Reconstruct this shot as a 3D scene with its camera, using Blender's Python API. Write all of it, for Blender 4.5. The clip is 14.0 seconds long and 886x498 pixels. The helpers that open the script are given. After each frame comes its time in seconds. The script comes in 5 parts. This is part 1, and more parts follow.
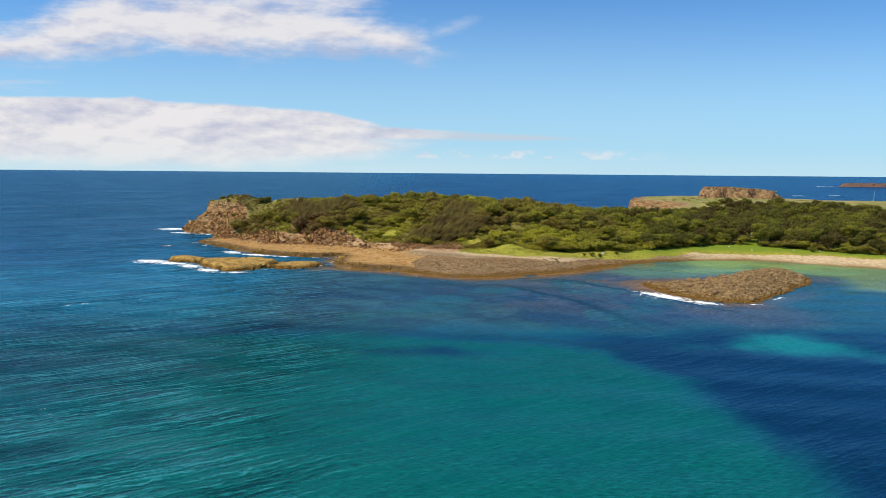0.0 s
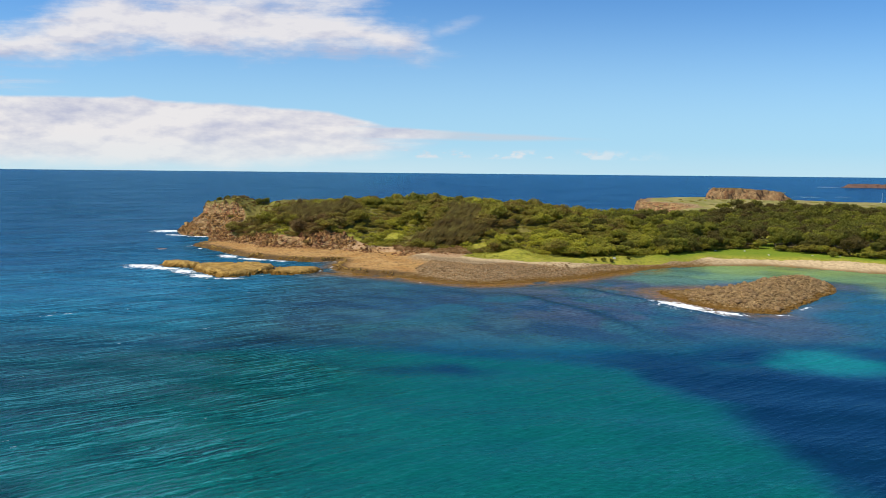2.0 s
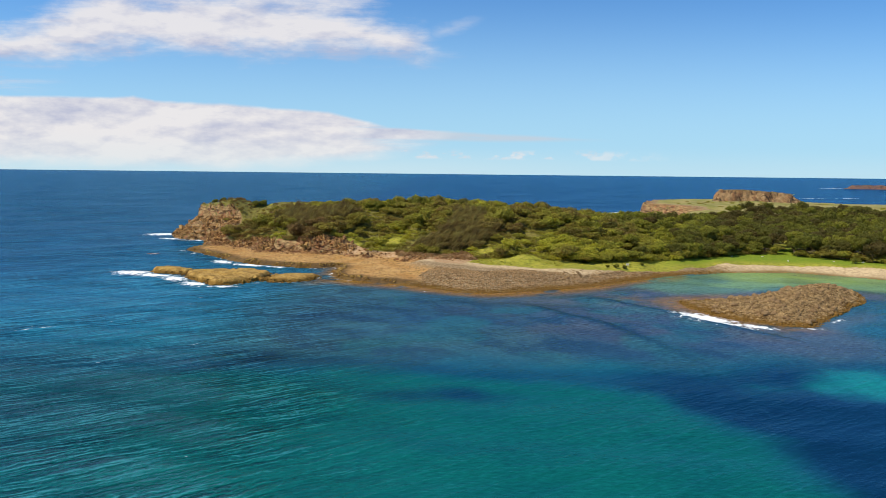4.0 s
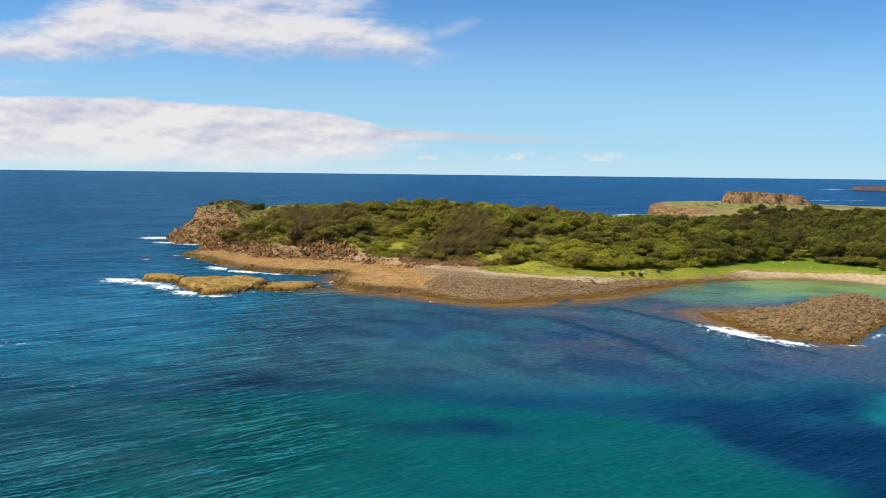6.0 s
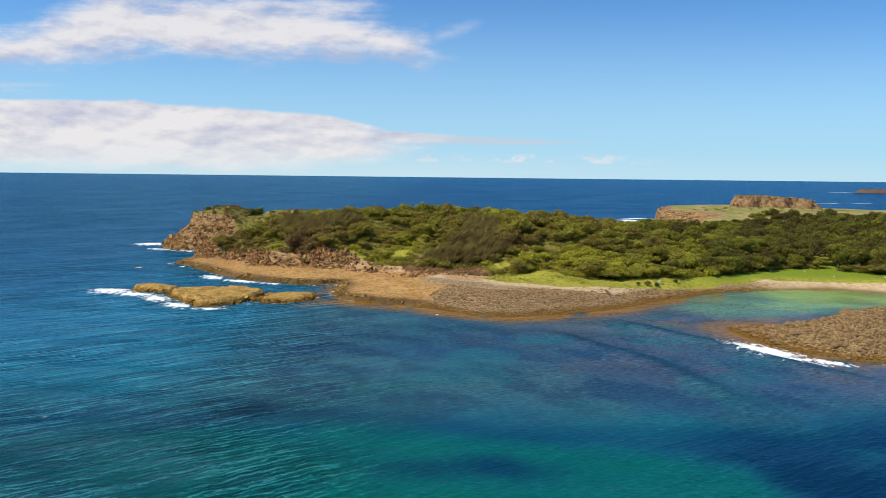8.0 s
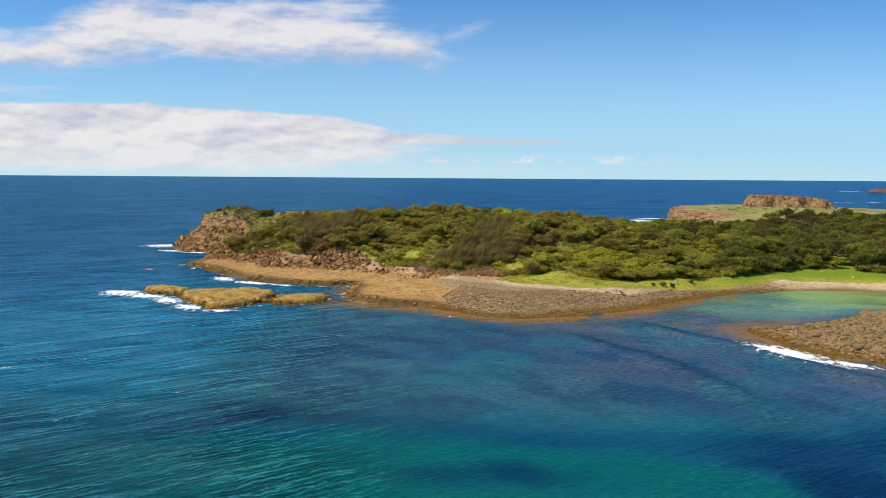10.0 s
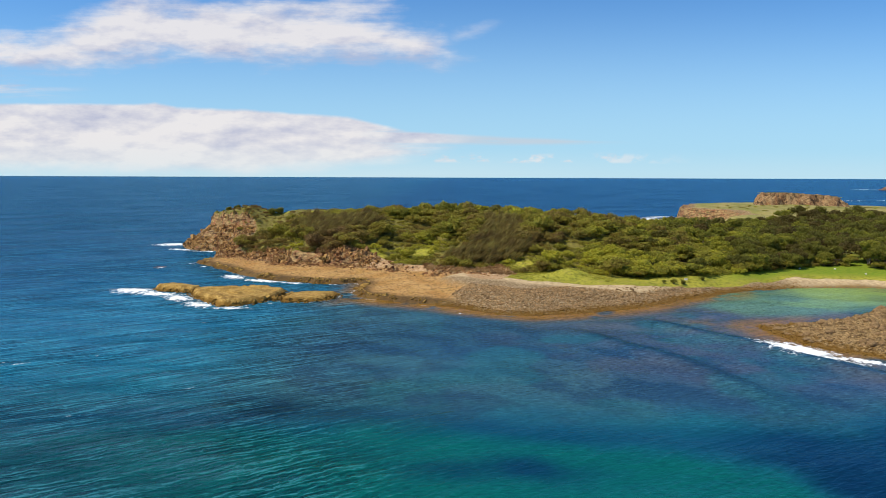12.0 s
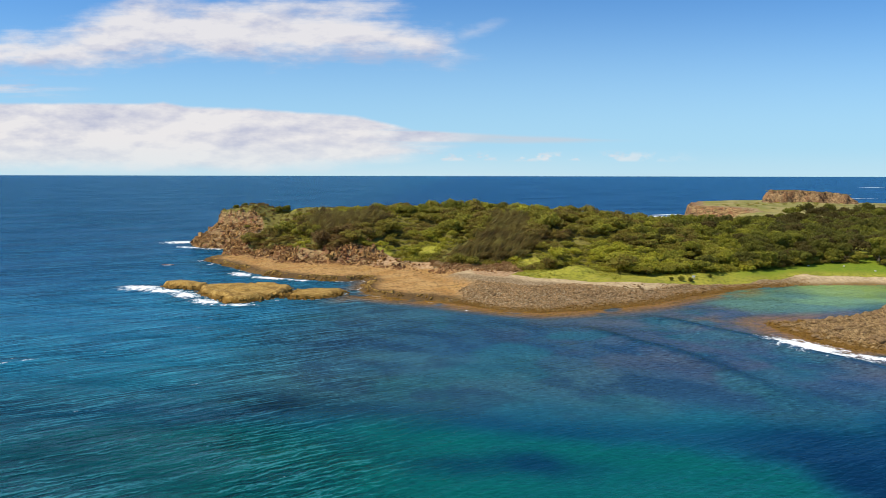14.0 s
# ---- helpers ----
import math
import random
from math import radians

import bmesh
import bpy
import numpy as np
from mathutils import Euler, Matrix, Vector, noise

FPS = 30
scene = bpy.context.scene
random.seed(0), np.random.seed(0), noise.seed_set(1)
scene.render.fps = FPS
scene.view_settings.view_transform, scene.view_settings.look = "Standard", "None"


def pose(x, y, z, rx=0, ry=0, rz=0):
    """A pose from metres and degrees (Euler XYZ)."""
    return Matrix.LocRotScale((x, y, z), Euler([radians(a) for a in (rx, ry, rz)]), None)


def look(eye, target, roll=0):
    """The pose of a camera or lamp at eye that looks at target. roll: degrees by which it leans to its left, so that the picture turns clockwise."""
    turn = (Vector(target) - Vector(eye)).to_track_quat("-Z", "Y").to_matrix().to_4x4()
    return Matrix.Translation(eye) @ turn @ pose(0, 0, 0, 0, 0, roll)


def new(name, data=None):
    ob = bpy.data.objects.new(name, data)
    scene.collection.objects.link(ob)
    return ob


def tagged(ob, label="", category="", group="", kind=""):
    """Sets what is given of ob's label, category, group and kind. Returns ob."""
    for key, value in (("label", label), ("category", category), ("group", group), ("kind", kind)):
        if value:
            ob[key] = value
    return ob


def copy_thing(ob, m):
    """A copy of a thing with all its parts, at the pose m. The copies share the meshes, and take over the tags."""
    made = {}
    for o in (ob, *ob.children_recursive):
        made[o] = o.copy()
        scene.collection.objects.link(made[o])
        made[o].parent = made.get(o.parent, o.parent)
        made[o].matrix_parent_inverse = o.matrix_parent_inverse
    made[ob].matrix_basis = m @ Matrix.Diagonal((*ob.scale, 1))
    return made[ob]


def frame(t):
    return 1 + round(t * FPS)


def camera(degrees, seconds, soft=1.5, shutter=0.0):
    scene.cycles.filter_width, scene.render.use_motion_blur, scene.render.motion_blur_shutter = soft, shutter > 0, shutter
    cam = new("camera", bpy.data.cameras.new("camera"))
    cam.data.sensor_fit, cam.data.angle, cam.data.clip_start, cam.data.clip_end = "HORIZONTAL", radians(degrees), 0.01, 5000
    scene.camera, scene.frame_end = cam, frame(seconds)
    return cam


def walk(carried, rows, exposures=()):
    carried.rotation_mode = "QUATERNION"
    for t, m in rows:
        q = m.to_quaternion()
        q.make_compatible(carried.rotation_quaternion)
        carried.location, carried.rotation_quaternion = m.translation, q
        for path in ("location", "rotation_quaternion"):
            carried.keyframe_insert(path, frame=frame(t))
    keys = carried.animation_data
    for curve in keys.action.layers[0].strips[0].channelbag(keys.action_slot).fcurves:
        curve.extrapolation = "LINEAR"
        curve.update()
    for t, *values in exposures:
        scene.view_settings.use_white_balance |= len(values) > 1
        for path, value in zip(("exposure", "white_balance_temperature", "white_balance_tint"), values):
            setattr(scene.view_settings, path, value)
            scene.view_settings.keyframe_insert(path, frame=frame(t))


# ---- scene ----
import functools

# ---------------------------------------------------------------- camera
cam = camera(64.0, 14.0, soft=0.8)
# seconds, x, y, z, yaw, pitch, roll
FLIGHT = [
    (0, 0.00, -0.00, 34.07, -0.110, -6.482, 0.479),
    (0.5, -0.36, 2.64, 34.17, -0.105, -6.504, 0.496),
    (1, -0.72, 5.33, 34.27, -0.104, -6.501, 0.516),
    (1.5, -1.10, 8.17, 34.37, -0.085, -6.495, 0.549),
    (2, -1.48, 11.11, 34.44, -0.079, -6.483, 0.569),
    (2.5, -1.88, 14.10, 34.50, -0.079, -6.464, 0.601),
    (3, -2.30, 17.11, 34.60, -0.091, -6.459, 0.610),
    (5.5, -4.52, 32.20, 35.18, -0.086, -6.394, 0.642),
    (6, -4.98, 35.39, 35.29, -0.068, -6.390, 0.650),
    (6.5, -5.46, 38.63, 35.37, -0.047, -6.376, 0.650),
    (7, -5.94, 41.88, 35.51, -0.039, -6.367, 0.650),
    (7.5, -6.39, 44.77, 35.71, -0.085, -6.244, 0.630),
    (8, -6.74, 46.68, 35.86, -0.034, -6.185, 0.630),
    (10.5, -7.76, 48.71, 35.46, 0.926, -6.109, 0.325),
    (11, -7.87, 48.77, 35.30, 1.086, -6.115, 0.276),
    (11.5, -7.89, 48.77, 35.14, 1.269, -6.135, 0.244),
    (12, -7.87, 48.79, 34.99, 1.447, -6.154, 0.211),
    (12.5, -7.84, 48.79, 34.86, 1.614, -6.187, 0.171),
    (13, -7.81, 48.82, 34.74, 1.782, -6.210, 0.154),
    (13.5, -7.76, 48.83, 34.63, 1.909, -6.239, 0.122),
    (14, -7.69, 48.85, 34.55, 2.030, -6.269, 0.110),
]
walk(cam, [(t, pose(x, y, z, 0, 0, yaw) @ pose(0, 0, 0, 90 + pitch) @ pose(0, 0, 0, 0, 0, roll))
           for t, x, y, z, yaw, pitch, roll in FLIGHT],
     exposures=[(0, 0.0, 6850, 10), (14, 0.0, 6850, 10)])

# ---------------------------------------------------------------- node helpers
class Nodes:
    """Short hand for node trees."""

    def __init__(self, tree):
        self.t = tree
        tree.nodes.clear()

    def n(self, kind):
        return self.t.nodes.new(kind)

    def put(self, socket, value):
        if isinstance(value, bpy.types.NodeSocket):
            self.t.links.new(value, socket)
        elif isinstance(value, (tuple, list)) and len(value) == 3 and socket.type == "RGBA":
            socket.default_value = (*value, 1)
        else:
            socket.default_value = value

    def m(self, op, a, b=0.0, c=0.0, clamp=False):
        node = self.n("ShaderNodeMath")
        node.operation, node.use_clamp = op, clamp
        for i, v in enumerate((a, b, c)):
            self.put(node.inputs[i], v)
        return node.outputs[0]

    def ramp(self, v, a, b, lo=0.0, hi=1.0, smooth=True):
        node = self.n("ShaderNodeMapRange")
        node.interpolation_type = "SMOOTHSTEP" if smooth else "LINEAR"
        for i, x in enumerate((v, a, b, lo, hi)):
            self.put(node.inputs[i], x)
        return node.outputs[0]

    def mix(self, f, a, b, blend="MIX"):
        node = self.n("ShaderNodeMix")
        node.data_type, node.blend_type = "RGBA", blend
        self.put(node.inputs[0], f)
        self.put(node.inputs[6], a)
        self.put(node.inputs[7], b)
        return node.outputs[2]

    def noise(self, vec, scale, detail=4.0, rough=0.55):
        node = self.n("ShaderNodeTexNoise")
        self.put(node.inputs["Vector"], vec)
        node.inputs["Scale"].default_value = scale
        node.inputs["Detail"].default_value = detail
        node.inputs["Roughness"].default_value = rough
        return node.outputs[0]

    def voronoi(self, vec, scale, feature="F1"):
        node = self.n("ShaderNodeTexVoronoi")
        node.feature = feature
        self.put(node.inputs["Vector"], vec)
        node.inputs["Scale"].default_value = scale
        return node.outputs[0]

    def attr(self, name, out=2):
        node = self.n("ShaderNodeAttribute")
        node.attribute_name = name
        return node.outputs[out]

    def vec(self, x, y, z):
        node = self.n("ShaderNodeCombineXYZ")
        for i, v in enumerate((x, y, z)):
            self.put(node.inputs[i], v)
        return node.outputs[0]

    def place(self):
        return self.n("ShaderNodeNewGeometry").outputs["Position"]

    def scaled(self, vec, s):
        node = self.n("ShaderNodeVectorMath")
        node.operation = "MULTIPLY"
        self.put(node.inputs[0], vec)
        node.inputs[1].default_value = s
        return node.outputs[0]

    def bump(self, height, strength, distance):
        node = self.n("ShaderNodeBump")
        self.put(node.inputs["Height"], height)
        node.inputs["Strength"].default_value = strength
        node.inputs["Distance"].default_value = distance
        return node.outputs[0]


def material(name):
    mat = bpy.data.materials.new(name)
    mat.use_nodes = True
    return mat, Nodes(mat.node_tree)


def principled(nd, color, rough=0.8, normal=None, spec=0.3):
    b = nd.n("ShaderNodeBsdfPrincipled")
    nd.put(b.inputs["Base Color"], color)
    nd.put(b.inputs["Roughness"], rough)
    nd.put(b.inputs["Specular IOR Level"], spec)
    if normal is not None:
        nd.put(b.inputs["Normal"], normal)
    return b.outputs[0]


def finish(nd, shader):
    out = nd.n("ShaderNodeOutputMaterial")
    nd.t.links.new(shader, out.inputs[0])


# ---------------------------------------------------------------- world and sun
SUN_TO = Vector((-0.78, -0.30, 1.15)).normalized()
world = bpy.data.worlds.new("sky")
scene.world = world
world.use_nodes = True
w = Nodes(world.node_tree)
geo = w.n("ShaderNodeTexCoord").outputs["Generated"]
sep = w.n("ShaderNodeSeparateXYZ")
w.put(sep.inputs[0], geo)
dx, dy, dz = sep.outputs
sky = w.n("ShaderNodeTexSky")
sky.sky_type, sky.sun_disc = "NISHITA", False
sky.sun_elevation = math.asin(SUN_TO.z)
sky.sun_rotation = math.atan2(SUN_TO.x, SUN_TO.y)
sky.altitude, sky.air_density, sky.dust_density, sky.ozone_density = 0, 1.0, 0.6, 2.0
w.put(sky.inputs[0], w.vec(dx, dy, w.m("ADD", w.m("MAXIMUM", dz, 0.0), 0.045)))
# clouds: u is the bearing and v the height, both as slopes
flat = w.m("MAXIMUM", w.m("ABSOLUTE", dy), 0.02)
u = w.m("DIVIDE", dx, flat)
v = w.m("ADD", w.m("DIVIDE", dz, flat), 0.007)


def cloud_noise(size_u, size_v, seed, detail=7.0, rough=0.58, off_u=0.0, off_v=0.0):
    """Noise over the sky with features of those sizes, as slopes."""
    return w.noise(w.vec(w.m("MULTIPLY", w.m("ADD", u, off_u), 1 / size_u), w.m("MULTIPLY", w.m("ADD", v, off_v), 1 / size_v), seed), 1.0, detail, rough)


def along_u(stops):
    """A height that changes with the bearing, in straight stretches."""
    total = stops[0][1]
    for (a, p), (b, q) in zip(stops, stops[1:]):
        total = w.m("ADD", total, w.ramp(u, a, b, 0.0, q - p, False))
    return total


puff = cloud_noise(0.085, 0.032, 3.1)
wisp = cloud_noise(0.21, 0.016, 8.4, 6.0, 0.62)
big = cloud_noise(0.33, 0.11, 1.7, 3.0, 0.5)
billow = cloud_noise(0.15, 0.060, 5.3, 5.0, 0.52)
# how the billows catch the sun, which stands high on one side
relief = w.m("SUBTRACT", cloud_noise(0.15, 0.060, 5.3, 5.0, 0.52), cloud_noise(0.15, 0.060, 5.3, 5.0, 0.52, -0.016, 0.020))
fine_relief = w.m("SUBTRACT", puff, cloud_noise(0.085, 0.032, 3.1, 7.0, 0.58, -0.005, 0.007))


def bank(top, bottom, soft_top, soft_bottom, ragged, fray):
    """Cloud bank between two heights, with a ragged edge."""
    over = w.m("DIVIDE", w.m("SUBTRACT", v, bottom), soft_bottom)
    under = w.m("DIVIDE", w.m("SUBTRACT", top, v), soft_top)
    within = w.m("MINIMUM", over, under)
    frayed = w.m("ADD", within, w.m("MULTIPLY", w.m("SUBTRACT", fray, 0.46), ragged))
    return w.ramp(frayed, 0.0, 1.0)


low_top = along_u([(-0.62, 0.104), (-0.46, 0.103), (-0.43, 0.105), (-0.40, 0.099), (-0.30, 0.095), (-0.16, 0.086), (-0.11, 0.075), (-0.06, 0.062), (0.0, 0.056), (0.2, 0.050)])
low = bank(low_top, along_u([(-0.20, 0.000), (-0.10, 0.014), (0.02, 0.040), (0.16, 0.046)]), 0.006, 0.024, 1.1, puff)
low = w.m("MULTIPLY", low, w.ramp(w.m("ADD", u, w.m("MULTIPLY", wisp, 0.3)), 0.02, 0.20, 1.0, 0.0))
trail = bank(along_u([(-0.12, 0.066), (0.0, 0.060), (0.26, 0.0515)]), along_u([(-0.12, 0.045), (0.05, 0.044), (0.26, 0.046)]), 0.005, 0.006, 1.6, wisp)
trail = w.m("MULTIPLY", trail, w.m("MULTIPLY", w.ramp(u, 0.12, 0.25, 0.95, 0.0), w.ramp(wisp, 0.24, 0.48)))
dots = w.m("MULTIPLY", bank(0.036, 0.020, 0.008, 0.004, 1.6, puff), w.m("MULTIPLY", w.ramp(cloud_noise(0.035, 0.02, 2.2, 4.0), 0.47, 0.60), w.m("MULTIPLY", w.ramp(u, -0.20, -0.06), w.ramp(u, 0.16, 0.34, 0.8, 0.0))))
low = w.m("MAXIMUM", low, w.m("MAXIMUM", trail, dots))
high_top = along_u([(-0.60, 0.205), (-0.54, 0.228), (-0.46, 0.262), (-0.17, 0.250), (-0.10, 0.232), (-0.03, 0.208), (0.0, 0.18)])
high = bank(high_top, along_u([(-0.62, 0.128), (-0.50, 0.142), (-0.40, 0.155), (-0.30, 0.146), (-0.16, 0.154), (-0.02, 0.150)]), 0.050, 0.042, 2.6, w.m("ADD", w.m("MULTIPLY", puff, 0.6), w.m("MULTIPLY", wisp, 0.4)))
high = w.m("MULTIPLY", high, w.ramp(w.m("ADD", u, w.m("MULTIPLY", w.m("SUBTRACT", wisp, 0.5), 0.20)), -0.045, 0.022, 0.96, 0.0))
tail = bank(along_u([(-0.03, 0.196), (0.06, 0.222)]), along_u([(-0.03, 0.176), (0.06, 0.206)]), 0.018, 0.018, 2.6, puff)
tail = w.m("MULTIPLY", tail, w.m("MULTIPLY", w.ramp(u, -0.03, 0.0, 0.0, 0.32), w.ramp(u, 0.02, 0.065, 1.0, 0.0)))
veil = w.m("MULTIPLY", bank(0.150, 0.105, 0.02, 0.03, 1.2, wisp), w.m("MULTIPLY", w.ramp(u, -0.50, -0.64, 0.0, 0.8), w.ramp(wisp, 0.40, 0.62)))
high = w.m("MAXIMUM", high, w.m("MAXIMUM", tail, veil))
rest = w.m("MULTIPLY", w.ramp(big, 0.55, 0.75), w.m("MULTIPLY", w.ramp(u, -0.66, -0.95), w.ramp(v, 0.6, 0.05)))
cover = w.m("MAXIMUM", w.m("MAXIMUM", low, high), rest, clamp=True)
glow = w.m("ADD", w.m("MULTIPLY", relief, 2.6), w.m("MULTIPLY", fine_relief, 2.6))
base_high = w.ramp(w.m("ADD", v, w.m("MULTIPLY", w.m("SUBTRACT", billow, 0.5), 0.06)), 0.145, 0.200, 0.15, 0.86)
base_low = w.ramp(w.m("ADD", v, w.m("MULTIPLY", w.m("SUBTRACT", wisp, 0.5), 0.05)), 0.030, 0.100, 0.85, 0.62)
lit = w.m("ADD", w.mix(w.ramp(v, 0.120, 0.130), base_low, base_high), glow, clamp=True)
cloud = w.mix(lit, (0.50, 0.53, 0.70), (0.83, 0.82, 0.86))
haze = w.ramp(v, 0.0, 0.06, 0.60, 0.0)
cloud = w.mix(haze, cloud, (0.72, 0.82, 0.89))
cloud = w.mix(w.m("MULTIPLY", w.ramp(u, -0.06, 0.04), w.m("MULTIPLY", w.ramp(v, 0.040, 0.046), w.ramp(v, 0.10, 0.07))), cloud, (0.52, 0.64, 0.78))
clear = w.mix(1.0, sky.outputs[0], (0.059, 0.112, 0.162), "MULTIPLY")
clear = w.mix(w.ramp(v, 0.0, 0.27, 0.82, 0.0), clear, (0.435, 0.725, 0.93))
clear = w.mix(w.m("MULTIPLY", w.ramp(v, 0.0, 0.045, 0.55, 0.0), w.ramp(u, -0.1, 0.3, 1.0, 0.55)), clear, (0.66, 0.82, 0.90))
bg = w.n("ShaderNodeBackground")
w.put(bg.inputs[0], w.mix(w.m("MULTIPLY", cover, 0.94), clear, cloud))
bg.inputs[1].default_value = 1.0
w.t.links.new(bg.outputs[0], w.n("ShaderNodeOutputWorld").inputs[0])

sun = new("sun", bpy.data.lights.new("sun", "SUN"))
sun.data.energy, sun.data.angle, sun.data.color = 5.2, radians(0.53), (1.0, 0.92, 0.76)
sun.matrix_world = look(SUN_TO * 300, (0, 0, 0))

# ---------------------------------------------------------------- small maths
rng = np.random.default_rng(7)


def lattice(ix, iy, seed):
    h = (ix.astype(np.int64) * 374761393 + iy.astype(np.int64) * 668265263 + seed * 974634777) & 0xFFFFFFFF
    h = ((h ^ (h >> 13)) * 1274126177) & 0xFFFFFFFF
    return ((h ^ (h >> 16)) & 0xFFFF) / 65535.0


def vnoise(x, y, size, seed=0):
    """Smooth noise from 0 to 1 with features of that size in metres."""
    gx, gy = np.asarray(x) / size, np.asarray(y) / size
    ix, iy = np.floor(gx), np.floor(gy)
    fx, fy = gx - ix, gy - iy
    fx, fy = fx * fx * (3 - 2 * fx), fy * fy * (3 - 2 * fy)
    a, b = lattice(ix, iy, seed), lattice(ix + 1, iy, seed)
    c, d = lattice(ix, iy + 1, seed), lattice(ix + 1, iy + 1, seed)
    return (a + (b - a) * fx) * (1 - fy) + (c + (d - c) * fx) * fy


def fbm(x, y, size, octaves=4, seed=0):
    total, amp, norm = 0.0, 1.0, 0.0
    for k in range(octaves):
        total = total + amp * vnoise(x, y, size / 2 ** k, seed + k * 17)
        norm += amp
        amp *= 0.5
    return total / norm


def sstep(a, b, x):
    k = np.clip((np.asarray(x) - a) / (b - a), 0, 1)
    return k * k * (3 - 2 * k)


def inside(poly, x, y):
    """Distance to the outline of a polygon, positive within it."""
    x, y = np.asarray(x, float), np.asarray(y, float)
    best = np.full(x.shape, 1e9)
    odd = np.zeros(x.shape, bool)
    for (ax, ay), (bx, by) in zip(poly, poly[1:] + poly[:1]):
        ex, ey = bx - ax, by - ay
        k = np.clip(((x - ax) * ex + (y - ay) * ey) / (ex * ex + ey * ey), 0, 1)
        best = np.minimum(best, (x - ax - k * ex) ** 2 + (y - ay - k * ey) ** 2)
        cross = (ay > y) != (by > y)
        with np.errstate(divide="ignore", invalid="ignore"):
            odd ^= cross & (x < ex * (y - ay) / (ey if ey else 1e-9) + ax)
    return np.where(odd, 1, -1) * np.sqrt(best)


def line_gap(pts, x, y):
    """Distance to an open line."""
    best = np.full(np.shape(x), 1e9)
    for (ax, ay), (bx, by) in zip(pts, pts[1:]):
        ex, ey = bx - ax, by - ay
        k = np.clip(((x - ax) * ex + (y - ay) * ey) / (ex * ex + ey * ey), 0, 1)
        best = np.minimum(best, (x - ax - k * ex) ** 2 + (y - ay - k * ey) ** 2)
    return np.sqrt(best)


def mesh_np(name, verts, faces, smooth=False, **attrs):
    """A mesh from arrays: faces is (n, 3) or (n, 4)."""
    me = bpy.data.meshes.new(name)
    verts, faces = np.asarray(verts, np.float32), np.asarray(faces, np.int32)
    k = faces.shape[1]
    me.vertices.add(len(verts))
    me.vertices.foreach_set("co", verts.ravel())
    me.loops.add(faces.size)
    me.loops.foreach_set("vertex_index", faces.ravel())
    me.polygons.add(len(faces))
    me.polygons.foreach_set("loop_start", np.arange(0, faces.size, k, dtype=np.int32))
    me.polygons.foreach_set("loop_total", np.full(len(faces), k, np.int32))
    me.polygons.foreach_set("use_smooth", np.full(len(faces), smooth))
    me.update(calc_edges=True)
    for key, values in attrs.items():
        values = np.asarray(values, np.float32)
        if values.ndim == 2:
            at = me.attributes.new(key, "FLOAT_COLOR", "POINT")
            at.data.foreach_set("color", np.c_[values, np.ones(len(values))].astype(np.float32).ravel())
        else:
            at = me.attributes.new(key, "FLOAT", "POINT")
            at.data.foreach_set("value", values)
    return me


def grid_faces(nx, ny):
    i = np.arange(nx * ny).reshape(ny, nx)
    return np.stack([i[:-1, :-1], i[:-1, 1:], i[1:, 1:], i[1:, :-1]], -1).reshape(-1, 4)


def part(name, bm, mat, parent=None, label=""):
    """One mesh object, from a bmesh or a mesh, under a thing or a part."""
    if isinstance(bm, bmesh.types.BMesh):
        me = bpy.data.meshes.new(name)
        bm.to_mesh(me)
        bm.free()
    else:
        me = bm
    if mat is not None and not me.materials:
        me.materials.append(mat)
    ob = new(name, me)
    if parent is not None:
        ob.parent = parent
    return tagged(ob, label) if label else ob


# ---------------------------------------------------------------- plan of the land
COAST = [(-110, 318), (-100, 306), (-88, 293), (-81, 284), (-69, 275), (-54, 268.5), (-46, 267.5), (-40.5, 271), (-38.5, 263), (-39.5, 252), (-36, 244), (-28, 239.5),
         (-18, 234.5), (-12, 232.5), (-4, 226.5), (2, 222.5), (10, 220.5), (20, 223.5), (31, 229), (43, 235.5), (56, 247), (77, 260),
         (95, 267), (121, 267), (133, 261), (143, 254), (156, 246), (190, 225), (260, 205), (460, 190), (460, 640),
         (330, 660), (215, 655), (160, 618), (143, 565), (140, 535), (112, 500), (92, 460), (70, 432), (20, 422), (-40, 420),
         (-95, 424), (-125, 409), (-140.5, 391), (-129, 367), (-113, 360), (-106, 361), (-101, 340)]
HILL = [(-101, 334), (-72, 306), (-56, 300), (-43, 296), (-33, 293), (-20, 282), (-7, 277), (5, 271), (16, 266), (27, 266),
        (46, 262), (62, 270), (81, 278), (97, 290), (120, 300), (150, 330), (150, 440), (92, 440), (70, 424), (20, 416), (-40, 414),
        (-95, 420), (-123, 404), (-134.5, 389), (-125, 370), (-111, 364), (-104, 350)]
PLATEAU = [(148, 566), (146, 548), (158, 530), (178, 514), (200, 497), (260, 470), (350, 455), (460, 450), (460, 630), (330, 650),
           (220, 645), (168, 612)]
PLATFORM = [(-112, 318), (-90, 293), (-68, 272), (-50, 265), (-44, 262), (-40, 244), (-18, 231), (-8, 236), (-6, 250), (-14, 262),
            (-8, 272), (-20, 284), (-43, 298), (-72, 310), (-100, 336)]
LAWN_EDGE = [(-8, 268), (5, 261), (14, 254), (29, 249.5), (44, 252), (63, 259.5), (83, 268.5), (99, 276), (121, 275), (143, 267), (161, 255), (200, 236), (460, 205),
             (460, 460), (200, 460), (60, 330), (10, 275)]
